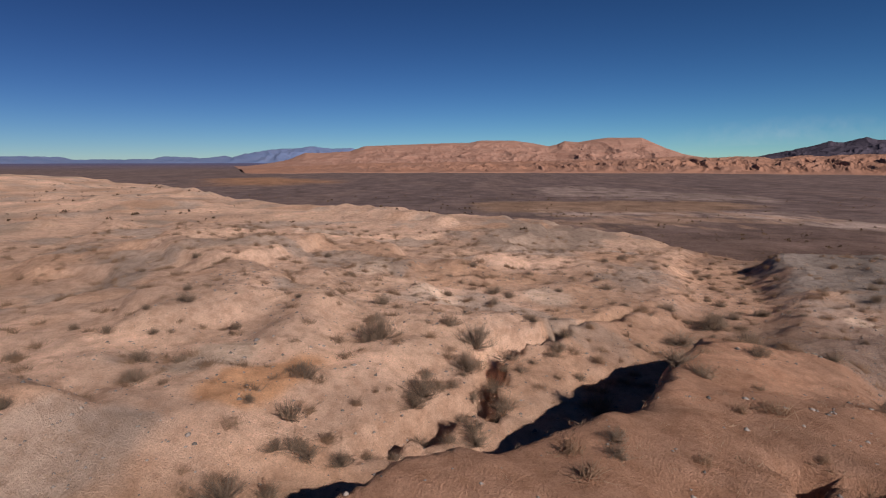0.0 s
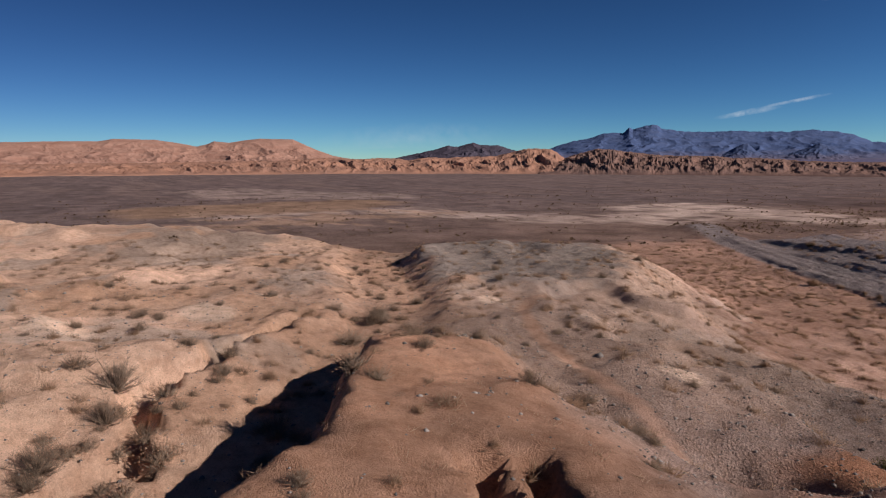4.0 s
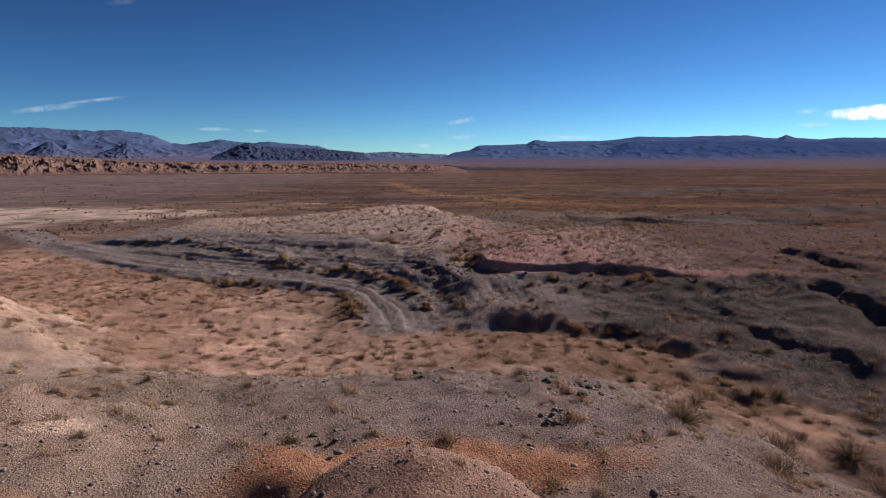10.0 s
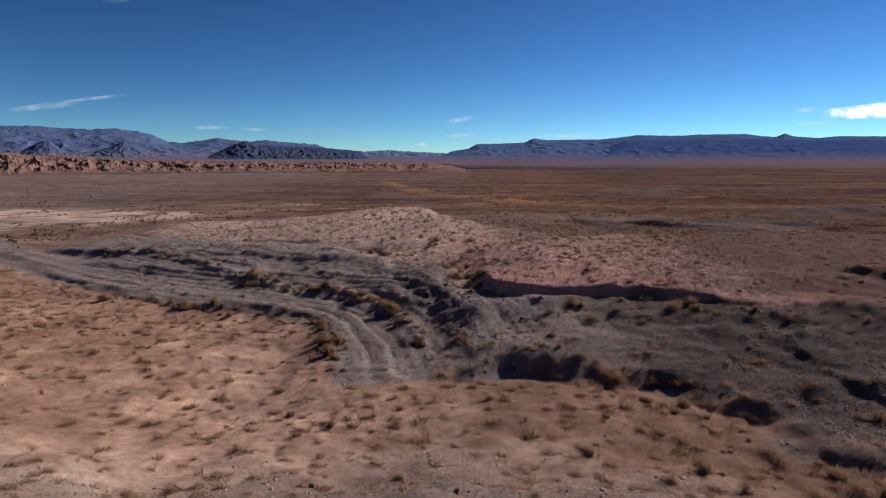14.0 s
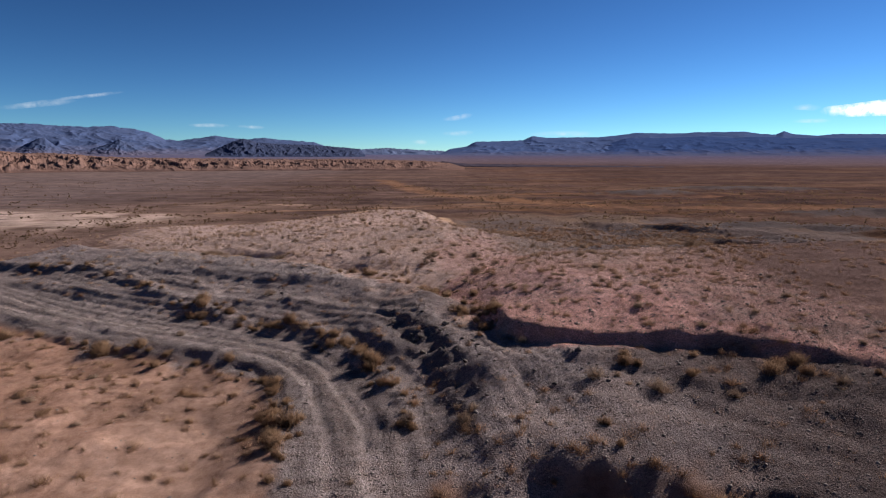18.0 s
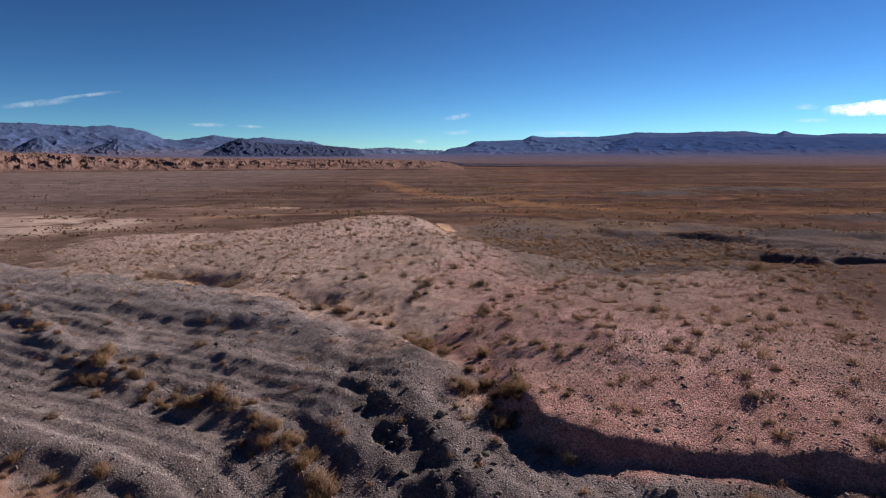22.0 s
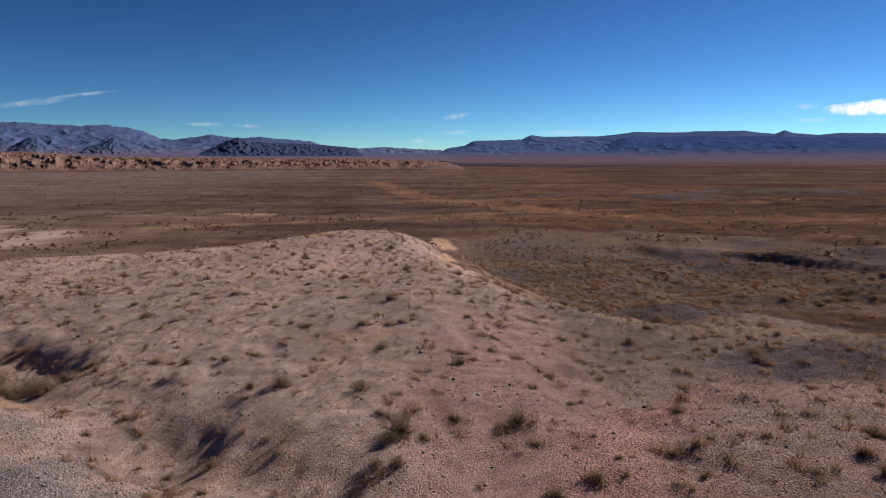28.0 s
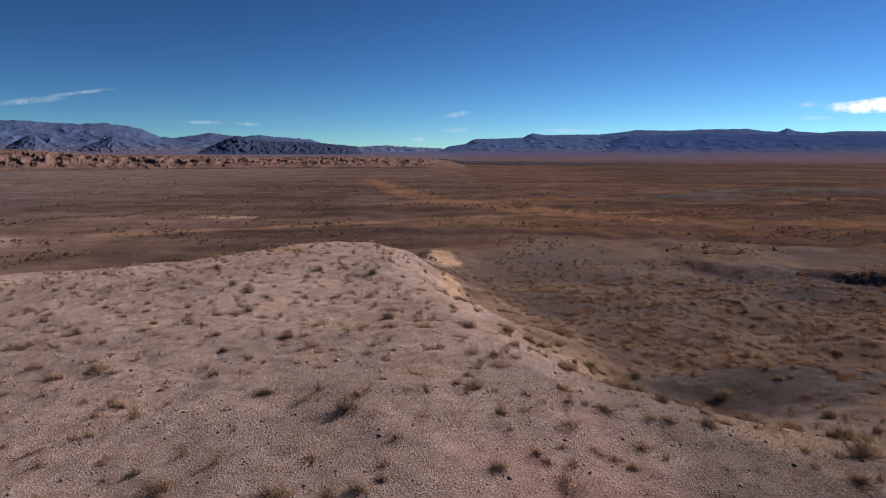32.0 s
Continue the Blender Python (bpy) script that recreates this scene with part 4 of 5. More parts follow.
mountain("mountain_northwest", "big jagged mountain massif, blue-grey from haze in its colour", M_HAZEMT,
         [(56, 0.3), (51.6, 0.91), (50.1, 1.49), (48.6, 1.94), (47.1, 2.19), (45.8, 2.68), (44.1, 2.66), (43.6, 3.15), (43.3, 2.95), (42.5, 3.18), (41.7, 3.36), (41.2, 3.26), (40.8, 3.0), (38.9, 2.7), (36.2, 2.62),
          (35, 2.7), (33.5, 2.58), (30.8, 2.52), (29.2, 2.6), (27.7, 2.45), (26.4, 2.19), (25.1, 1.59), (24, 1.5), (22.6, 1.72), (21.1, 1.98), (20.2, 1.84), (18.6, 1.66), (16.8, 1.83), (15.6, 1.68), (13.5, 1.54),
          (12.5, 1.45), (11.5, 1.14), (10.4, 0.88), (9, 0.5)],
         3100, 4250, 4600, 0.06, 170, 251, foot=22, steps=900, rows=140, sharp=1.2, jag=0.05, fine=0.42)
mountain("foothills_northwest", "two pyramid foothills below the massif, coloured blue-grey for haze", M_FOOT,
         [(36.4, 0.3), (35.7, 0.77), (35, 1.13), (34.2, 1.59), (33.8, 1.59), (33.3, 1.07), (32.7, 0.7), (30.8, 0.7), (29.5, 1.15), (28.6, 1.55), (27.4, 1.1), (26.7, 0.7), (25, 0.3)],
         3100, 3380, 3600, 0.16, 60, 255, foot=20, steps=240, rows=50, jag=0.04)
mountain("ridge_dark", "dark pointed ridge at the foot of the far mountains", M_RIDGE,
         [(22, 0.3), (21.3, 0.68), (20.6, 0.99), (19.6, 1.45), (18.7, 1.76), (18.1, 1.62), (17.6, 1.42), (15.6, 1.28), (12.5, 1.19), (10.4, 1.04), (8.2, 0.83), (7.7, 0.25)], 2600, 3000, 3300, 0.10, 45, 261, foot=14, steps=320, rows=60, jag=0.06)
mountain("mountains_gap", "distant hills in the gap between the ranges, paled by painted haze", M_FARMT, [(12, 0.8), (10.4, 0.9), (7.8, 0.83), (5.6, 0.94), (2.9, 0.78), (0.2, 0.67), (-2, 0.5)], 4300, 4500, 4650, 0.2, 120, 265, foot=30)
mountain("mountain_north", "long mountain range with haze and shade put into its blue-grey colour", M_NORTH,
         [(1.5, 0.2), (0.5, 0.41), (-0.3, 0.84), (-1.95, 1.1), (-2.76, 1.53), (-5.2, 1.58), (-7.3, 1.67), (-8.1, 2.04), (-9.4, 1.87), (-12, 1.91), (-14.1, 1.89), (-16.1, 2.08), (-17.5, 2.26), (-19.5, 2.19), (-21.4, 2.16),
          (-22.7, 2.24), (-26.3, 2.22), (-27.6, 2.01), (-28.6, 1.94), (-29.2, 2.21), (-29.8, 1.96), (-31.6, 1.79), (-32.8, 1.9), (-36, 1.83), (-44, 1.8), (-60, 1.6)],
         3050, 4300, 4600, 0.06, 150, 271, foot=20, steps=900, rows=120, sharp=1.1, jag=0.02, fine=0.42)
mountain("mountain_north_front", "cliffs below the rim of the long range, shade and haze in their colour", M_SHADE,
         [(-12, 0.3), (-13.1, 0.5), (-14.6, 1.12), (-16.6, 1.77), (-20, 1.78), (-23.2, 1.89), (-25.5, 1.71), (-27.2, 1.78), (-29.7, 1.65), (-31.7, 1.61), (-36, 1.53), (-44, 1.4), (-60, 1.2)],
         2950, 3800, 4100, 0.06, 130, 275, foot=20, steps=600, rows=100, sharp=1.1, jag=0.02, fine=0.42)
mountain("low_bench", "low dark gravel bench far across the plain", M_DARKMT,
         [(1.5, -0.7), (0.2, -0.3), (-0.4, -0.39), (-2, -0.52), (-3.7, -0.57), (-11, -0.68), (-16.4, -0.74), (-20, -0.85)], 960, 1000, 1150, 0.25, 30, 281, steps=240, rows=24, sharp=0.7)


# ---- thin clouds ----
def cloud_material(name, thick, full, bright):
    m = bpy.data.materials.new(name)
    m.use_nodes = True
    ns, ls = m.node_tree.nodes, m.node_tree.links
    ns.remove(ns["Principled BSDF"])
    co = ns.new("ShaderNodeTexCoord").outputs["Generated"]
    mp = ns.new("ShaderNodeMapping")
    mp.inputs["Location"].default_value = (-1, -1, 0)
    mp.inputs["Scale"].default_value = (2, 2, 0)
    ls.new(co, mp.inputs["Vector"])
    ball = ns.new("ShaderNodeTexGradient")
    ball.gradient_type = "SPHERICAL"
    ls.new(mp.outputs[0], ball.inputs["Vector"])
    pos = ns.new("ShaderNodeNewGeometry").outputs["Position"]
    n = node(ns, "ShaderNodeTexNoise", Scale=0.012, Detail=6.0, Roughness=0.6)
    ls.new(pos, n.inputs["Vector"])
    mul = ns.new("ShaderNodeMath")
    mul.operation = "MULTIPLY"
    ls.new(ball.outputs["Fac"], mul.inputs[0])
    ls.new(ramp(ns, ls, n.outputs["Fac"], 0.3, 0.65), mul.inputs[1])
    fac = ramp(ns, ls, mul.outputs[0], 0.03, full, 0.0, thick)
    # emission stands in for sunlight scattered by the cloud
    glow = node(ns, "ShaderNodeEmission", Strength=bright)
    glow.inputs["Color"].default_value = (0.90, 0.95, 1.0, 1)
    mixer = ns.new("ShaderNodeMixShader")
    ls.new(fac, mixer.inputs[0])
    ls.new(ns.new("ShaderNodeBsdfTransparent").outputs[0], mixer.inputs[1])
    ls.new(glow.outputs[0], mixer.inputs[2])
    ls.new(mixer.outputs[0], ns["Material Output"].inputs["Surface"])
    return m


M_CLOUD, M_PUFF = cloud_material("thin_cloud", 0.34, 0.7, 0.85), cloud_material("white_cloud", 1.0, 0.3, 1.05)
M_VEIL = cloud_material("cloud_veil", 0.12, 0.9, 0.75)


def cloud(bearing, elev, wide, tall, lean, label, mat=M_CLOUD):
    """A thin veil of cloud in the far sky; angles in degrees."""
    me2 = bpy.data.meshes.new("cloud")
    n = 12
    u, v = np.meshgrid(np.linspace(-1, 1, n), np.linspace(-1, 1, 5))
    r = 4650
    w, h = r * math.tan(radians(wide / 2)), r * math.tan(radians(tall / 2))
    co = np.stack([u * w, v * h * (1 - 0.35 * u) + 0.12 * h * np.sin(3 * u + bearing), 12 * np.cos(2 * u + v)], -1).reshape(-1, 3)
    i = (np.arange(4)[:, None] * n + np.arange(n - 1)).ravel()
    fill(me2, co, np.stack([i, i + 1, i + n + 1, i + n], 1))
    me2.materials.append(mat)
    ob = new("cloud", me2)
    b, e = radians(bearing), radians(elev)
    eye = Vector((-4, 30, 14))
    ob.matrix_world = look(eye + Vector((-math.sin(b) * math.cos(e), math.cos(b) * math.cos(e), math.sin(e))) * r, eye, lean)
    ob.visible_shadow = False
    return tagged(ob, label, "cloud", kind="structure")


cloud(34.1, 4.2, 5.6, 0.5, -9, "thin slanting contrail high over the mountains")
cloud(30.6, 5.0, 5.5, 0.3, -10, "faint end of the slanting contrail")
cloud(21.6, 2.86, 3.8, 0.35, 0, "faint wisp of cloud")
cloud(18.0, 2.78, 2.6, 0.3, 2, "faint wisp of cloud")
cloud(-1.1, 3.8, 3.2, 0.5, -9, "small bright wisp of cloud")
cloud(-1.1, 2.33, 3.2, 0.45, -2, "small bright wisp of cloud")
cloud(-11.0, 2.25, 7.0, 0.5, 0, "faint wisp of cloud over the range")
cloud(2.6, 1.5, 1.8, 0.45, 0, "faint wisp of cloud in the gap")
cloud(-35.0, 3.75, 7.0, 1.15, 0, "small bright white cloud over the range", M_PUFF)
cloud(-30.7, 4.06, 2.2, 0.5, 0, "faint wisp of cloud")
cloud(-31.1, 2.97, 3.0, 0.35, 0, "faint wisp of cloud")
cloud(28.0, 12.85, 3.2, 0.5, -12, "faint wisp of cloud high in the sky", M_VEIL)
cloud(64.0, 2.4, 20.0, 2.4, -3, "wide faint veil of cloud near the horizon", M_VEIL)


# ---- plants and stones ----
def part(name, mesh, mat, parent, label=""):
    ob = new(name, mesh)
    if not mesh.materials:
        mesh.materials.append(mat)
    ob.parent = parent
    return tagged(ob, label)


def tri_mesh(name, co, tris, mat=None):
    m = bpy.data.meshes.new(name)
    fill(m, co, tris)
    if mat:
        m.materials.append(mat)
    return m


def spikes(a, b, r):
    """Thin three-sided tapers from a to b."""
    n = len(a)
    d = b - a
    d = d / np.maximum(np.linalg.norm(d, axis=1, keepdims=True), 1e-6)
    s = np.cross(d, np.where(np.abs(d[:, 2:]) > 0.8, [[1.0, 0, 0]], [[0, 0, 1.0]]))
    s = s / np.linalg.norm(s, axis=1, keepdims=True)
    u = np.cross(d, s)
    r = np.broadcast_to(np.reshape(r, (-1, 1)), (n, 1))
    v = np.stack([a + r * (math.cos(k) * s + math.sin(k) * u) for k in (0.3, 2.4, 4.5)] + [b], 1).reshape(-1, 3)
    t = np.array([[0, 1, 3], [1, 2, 3], [2, 0, 3]])[None] + 4 * np.arange(n)[:, None, None]
    return v, t.reshape(-1, 3)


def tubes(a, b, r0, r1):
    """Three-sided tapered tubes from a to b."""
    n = len(a)
    d = b - a
    d = d / np.maximum(np.linalg.norm(d, axis=1, keepdims=True), 1e-6)
    s = np.cross(d, np.where(np.abs(d[:, 2:]) > 0.8, [[1.0, 0, 0]], [[0, 0, 1.0]]))
    s = s / np.linalg.norm(s, axis=1, keepdims=True)
    u = np.cross(d, s)
    ring = [math.cos(k) * s + math.sin(k) * u for k in (0.3, 2.4, 4.5)]
    v = np.stack([a + r0 * q for q in ring] + [b + r1 * q for q in ring], 1).reshape(-1, 3)
    t = np.array([[0, 1, 4], [0, 4, 3], [1, 2, 5], [1, 5, 4], [2, 0, 3], [2, 3, 5]])[None] + 6 * np.arange(n)[:, None, None]
    return v, t.reshape(-1, 3)


def clumps(c, r, rng, squash=0.7, closed=False):
    """Small ragged eight-sided leaf clumps."""
    n = len(c)
    base = np.array([[1, 0, 0], [0, 1, 0], [-1, 0, 0], [0, -1, 0], [0, 0, 1], [0, 0, -1]], float)
    v = base[None] * rng.uniform(0.45, 1.3, (n, 6, 1)) * np.array([1, 1, squash]) * np.reshape(r, (-1, 1, 1))
    a = rng.uniform(0, 6.28, n)
    ca, sa2 = np.cos(a)[:, None], np.sin(a)[:, None]
    v = np.stack([v[..., 0] * ca - v[..., 1] * sa2, v[..., 0] * sa2 + v[..., 1] * ca, v[..., 2]], -1) + c[:, None, :]
    sides = [[0, 1, 4], [1, 2, 4], [2, 3, 4], [3, 0, 4], [1, 0, 5], [2, 1, 5], [3, 2, 5], [0, 3, 5]]
    t = np.array(sides if closed else sides[0:3:2] + sides[5:8:2])[None] + 6 * np.arange(n)[:, None, None]
    return v.reshape(-1, 3), t.reshape(-1, 3)


def bits(c, r, rng):
    """Leaf clumps of four ragged faces, for what grows by the thousand."""
    n = len(c)
    base = np.array([[1, 0.1, -0.5], [-0.6, 0.85, -0.45], [-0.5, -0.9, -0.5], [0, 0, 0.9]])
    v = base[None] * rng.uniform(0.6, 1.4, (n, 4, 1)) * np.reshape(r, (-1, 1, 1))
    a = rng.uniform(0, 6.28, n)
    ca, sa2 = np.cos(a)[:, None], np.sin(a)[:, None]
    v = np.stack([v[..., 0] * ca - v[..., 1] * sa2, v[..., 0] * sa2 + v[..., 1] * ca, v[..., 2]], -1) + c[:, None, :]
    t = np.array([[0, 1, 3], [1, 2, 3], [0, 2, 1]])[None] + 4 * np.arange(n)[:, None, None]
    return v.reshape(-1, 3), t.reshape(-1, 3)


def joined(*pieces):
    co, tr, k = [], [], 0
    for v, t in pieces:
        co.append(v)
        tr.append(t + k)
        k += len(v)
    return np.concatenate(co), np.concatenate(tr)


def fan(rng, n, spread, low=0.35):
    """Directions that lean outwards from a base."""
    a, e = rng.uniform(0, 6.283, n), rng.uniform(low, 1.45, n) ** 1.0
    return np.stack([np.cos(a) * np.cos(e) * spread, np.sin(a) * np.cos(e) * spread, np.sin(e)], 1)


def creosote(seed, stems, leaves, tall=0.9, size=0.03):
    """Stems and foliage of an open, twiggy shrub about a metre wide."""
    rng = np.random.default_rng(seed)
    d = fan(rng, stems, 1.15, 0.25)
    ln = tall * rng.uniform(0.55, 1.0, (stems, 1))
    root = np.concatenate([rng.normal(0, 0.05, (stems, 2)), np.full((stems, 1), -0.05)], 1)
    mid = root + d * ln * 0.5 + rng.normal(0, 0.04, (stems, 3))
    tip = mid + (d * ln * 0.5 + [[0, 0, 0.06]]) + rng.normal(0, 0.06, (stems, 3))
    side = mid + (tip - mid) * 0.3 + (fan(rng, stems, 1.0) * 0.28)
    twigs = [spikes(mid * (1 - f) + tip * f, mid * (1 - f) + tip * f + fan(rng, stems, 1.1, 0.0) * rng.uniform(0.12, 0.3, (stems, 1)), 0.005) for f in (0.0, 0.35, 0.6)] if stems > 30 else []
    wood = joined(tubes(root, mid, 0.014, 0.009), spikes(mid, tip, 0.008), spikes(mid * 0.7 + tip * 0.3, side, 0.006), *twigs)
    k = rng.integers(0, stems, leaves)
    f = rng.uniform(0.15, 1.05, (leaves, 1))
    pick = rng.random((leaves, 1)) < 0.6
    at_ = np.where(pick, mid[k] + (tip[k] - mid[k]) * f, mid[k] + (side[k] - mid[k]) * f) + rng.normal(0, 0.035, (leaves, 3))
    at_[:, 2] = np.maximum(at_[:, 2], 0.05)
    return wood, (clumps if stems > 30 else bits)(at_, rng.uniform(0.3, 1.0, leaves) * size, rng)


def bursage(seed, twigs, leaves):
    """A low rounded grey shrublet about 0.6 m wide."""
    rng = np.random.default_rng(seed)
    d = fan(rng, twigs, 1.1, 0.15)
    root = np.concatenate([rng.normal(0, 0.06, (twigs, 2)), np.full((twigs, 1), -0.03)], 1)
    tip = root + d * rng.uniform(0.2, 0.36, (twigs, 1))
    k = rng.integers(0, twigs, leaves)
    at_ = root[k] + (tip[k] - root[k]) * rng.uniform(0.45, 1.0, (leaves, 1)) + rng.normal(0, 0.02, (leaves, 3))
    at_[:, 2] = np.maximum(at_[:, 2], 0.02)
    return spikes(root, tip, 0.008), (clumps if twigs > 30 else bits)(at_, rng.uniform(0.012, 0.028, leaves) * (1 if twigs < 100 else 0.9), rng)


def straw(seed, blades, tall=0.55):
    """A tussock of dry stalks."""
    rng = np.random.default_rng(seed)
    d = fan(rng, blades, 0.9, 0.5)
    root = np.concatenate([rng.normal(0, 0.10, (blades, 2)), np.full((blades, 1), -0.03)], 1)
    tip = root + d * tall * rng.uniform(0.5, 1.0, (blades, 1)) + rng.normal(0, 0.03, (blades, 3))
    k = rng.integers(0, blades, blades)
    fork = root[k] + (tip[k] - root[k]) * rng.uniform(0.3, 0.7, (blades, 1))
    return joined(spikes(root, tip, 0.011), spikes(fork, fork + fan(rng, blades, 1.0, 0.2) * 0.18, 0.007))


def tuft(seed, n, tall=0.30, r=0.0085, spread=1.3):
    """A low round cushion of brittle twigs."""
    rng = np.random.default_rng(seed)
    d = fan(rng, n, spread, 0.12)
    root = np.concatenate([rng.normal(0, 0.10, (n, 2)), np.full((n, 1), -0.03)], 1)
    return spikes(root, root + d * tall * rng.uniform(0.6, 1.05, (n, 1)) + rng.normal(0, 0.02, (n, 3)), r)


def ground_at(x, y):
    return height(np.atleast_1d(np.asarray(x, float)), np.atleast_1d(np.asarray(y, float)))


def scatter(rng, n, x0, x1, y0, y1):
    x, y = rng.uniform(x0, x1, n), rng.uniform(y0, y1, n)
    _, _, zone = soil(x, y, None)
    return x, y, zone


def spread(template, x, y, z, size, rng, lift=0.0):
    """Many turned and sized copies of small templates, as one set of triangles."""
    co, tr, k = [], [], 0
    which = rng.integers(0, len(template), len(x))
    for i, (v, t) in enumerate(template):
        m = which == i
        n = int(m.sum())
        if not n:
            continue
        a = rng.uniform(0, 6.283, n)
        ca, sa2, s = np.cos(a)[:, None], np.sin(a)[:, None], size[m][:, None]
        hs = s * rng.uniform(0.75, 1.15, (n, 1))
        vx = (v[None, :, 0] * ca - v[None, :, 1] * sa2) * s + x[m][:, None]
        vy = (v[None, :, 0] * sa2 + v[None, :, 1] * ca) * s + y[m][:, None]
        vz = v[None, :, 2] * hs + z[m][:, None] + lift
        co.append(np.stack([vx, vy, vz], -1).reshape(-1, 3))
        tr.append((t[None] + (np.arange(n) * len(v))[:, None, None] + k).reshape(-1, 3))
        k += n * len(v)
    return np.concatenate(co), np.concatenate(tr)


def stuff(name, label, category, mat, co, tr):
    ob = new(name, tri_mesh(name, co, tr, mat))
    return tagged(ob, label, category, kind="stuff")


# shrubs that can be told apart, each one a thing
def shrub_kind(name, label, group, seed, wood, leaf, wood_mat, leaf_mat, leaf_name="foliage"):
    top = new(name)
    top.empty_display_size = 0.2
    tagged(top, label, "shrub", group)
    part("branchwork", tri_mesh("branchwork", *wood), wood_mat, top)
    if leaf is not None:
        part(leaf_name, tri_mesh(leaf_name, *leaf), leaf_mat, top)
    return top


KINDS = []
for i in range(4):
    w, l = creosote(300 + i, 80, 320, 0.72, 0.021)
    KINDS.append(shrub_kind("creosote_shrub", "open dark grey-brown creosote shrub with thin leafy stems on bare soil", "creosote shrubs", i, w, l, M_TWIG, M_LEAF))
DEAD = []
for i in range(2):
    w, l = creosote(316 + i, 90, 40, 0.9, 0.018)
    DEAD.append(shrub_kind("bare_shrub", "nearly leafless grey shrub with fanned brittle branches", "bare shrubs", i, w, l, M_TWIG, M_LEAF))
w, l = bursage(326, 60, 420)
ROUND = [shrub_kind("round_shrub", "small round olive-green shrub beside dark broken rock", "", 0, w, l, M_TWIG, M_GREEN)]
BURS = []
for i in range(3):
    w, l = bursage(330 + i, 120, 120)
    BURS.append(shrub_kind("bursage_shrub", "low rounded grey-brown bursage shrub on stony ground", "bursage shrubs", i, w, l, M_TWIG, M_BUR))
TUFTS = []
for i in range(3):
    top = new("dry_grass_tussock", tri_mesh("dry_grass_tussock", *straw(360 + i, 160, 0.6), M_STRAW))
    TUFTS.append(tagged(top, "reddish-tan dry grass tussock with upright brittle stalks beside the track", "grass", "dry grass tussocks"))


def plant(kinds, n_used, x, y, size, rng):
    k = int(rng.integers(0, len(kinds)))
    m = pose(x, y, float(ground_at(x, y)[0]) - 0.02, rng.uniform(-6, 6), rng.uniform(-6, 6), rng.uniform(0, 360)) @ Matrix.Diagonal((size, size, size * rng.uniform(0.8, 1.1), 1))
    if kinds[k] in n_used:
        return copy_thing(kinds[k], m)
    n_used.add(kinds[k])
    kinds[k].matrix_basis = m
    return kinds[k]


used = set()
rng = np.random.default_rng(11)
# large shrubs that stand out along the way
for x, y, s in ((-16.5, -1.5, 1.7), (-18.5, -0.2, 1.2), (-21.5, 3.2, 1.1), (-25, -4, 1.2), (-29.1, 12.9, 1.3), (-20.3, 16.5, 0.9), (-10.5, 10.5, 0.8), (-33, -16, 1.2),
                (8.8, 26.9, 1.2), (6, 30, 1.1), (-27.5, 83.6, 1.3), (-25.5, 83, 1.5), (-23, 83.4, 1.2), (-21.5, 84.2, 1.1), (-29, 84.4, 1.0), (-3.4, 46.6, 1.1), (2.5, 48.7, 1.4), (5, 47.6, 1.2),
                (8, 47, 1.3), (12.6, 47.2, 1.3), (14.6, 55.2, 0.9), (-1.8, 69, 1.0), (6.7, 65.6, 0.8), (-5.8, 74.9, 1.1), (20.5, 81.2, 1.6), (-7.1, 90.8, 1.5),
                (-21.0, -10.7, 1.2), (-16.6, -10.0, 0.8), (-19.5, -3.2, 1.6), (-19.9, -8.4, 0.9), (-19.9, -11.6, 0.7), (-18.8, -10.8, 0.7), (-19.4, -14.0, 0.7), (-18.6, -12.3, 0.8), (-14.3, -5.8, 0.6), (-35.6, -9.0, 1.0),
                (-43.9, 11.0, 1.2), (-46.2, 17.3, 1.2), (-12.5, 9.0, 1.0), (-28.1, 87.6, 1.4), (-31.7, 89.2, 1.3), (-22.9, 84.7, 1.2), (-1.9, 70.1, 1.0), (-5.4, 73.7, 1.1), (6.4, 64.9, 1.0), (19.3, 79.7, 1.7),
                (5.6, 59.7, 1.0), (3.6, 62.0, 0.7), (9.6, 82.8, 1.2), (8.5, 74.2, 0.8), (-7.0, 103.0, 1.5), (-16.7, 111.0, 1.3), (-3.0, 101.9, 1.4), (-3.2, 92.9, 1.2), (0.8, 97.5, 1.3), (3.5, 98.5, 1.5), (9.0, 98.0, 1.6),
                (11.0, 94.5, 1.2), (8.0, 90.5, 1.6), (2.0, 105.5, 1.5), (6.0, 104.5, 1.6), (9.5, 102, 1.2), (3.0, 110.5, 1.5),
                (10.1, 84, 1.5), (14.8, 91.9, 1.3), (-5.4, 75.5, 1.3), (0.2, 80.9, 0.9), (-7.2, 79, 1.2), (3, 99, 1.3), (5.5, 102.5, 1.4), (-16.4, 110, 1.2)):
    plant(KINDS, used, x, y, 0.74 * s, rng)
for x, y, s in ((3.1, 19.7, 1.2), (7.5, 22, 1.2), (10, 20, 1.3), (11.5, 24, 1.1), (5.2, 24.5, 0.9), (6.8, 27.5, 0.9), (9.5, 16.5, 1.4), (4.6, 17, 0.9), (12, 30, 1.0)):
    plant(DEAD, used, x, y, s, rng)
plant(ROUND, used, -8.5, 17.8, 1.0, rng)
x, y, zone = scatter(rng, 3200, -48, 20, -26, 122)
want = 0.10 * zone["hill"] + 0.10 * zone["pale"] + 0.10 * zone["basin"] + 0.05 * zone["gravel"] + 0.06 * zone["terr"]
keep = (rng.random(len(x)) < want * 0.7) & (zone["path"] < 0.1) & ~((x > -13) & (x < 6) & (y > 3) & (y < 24))
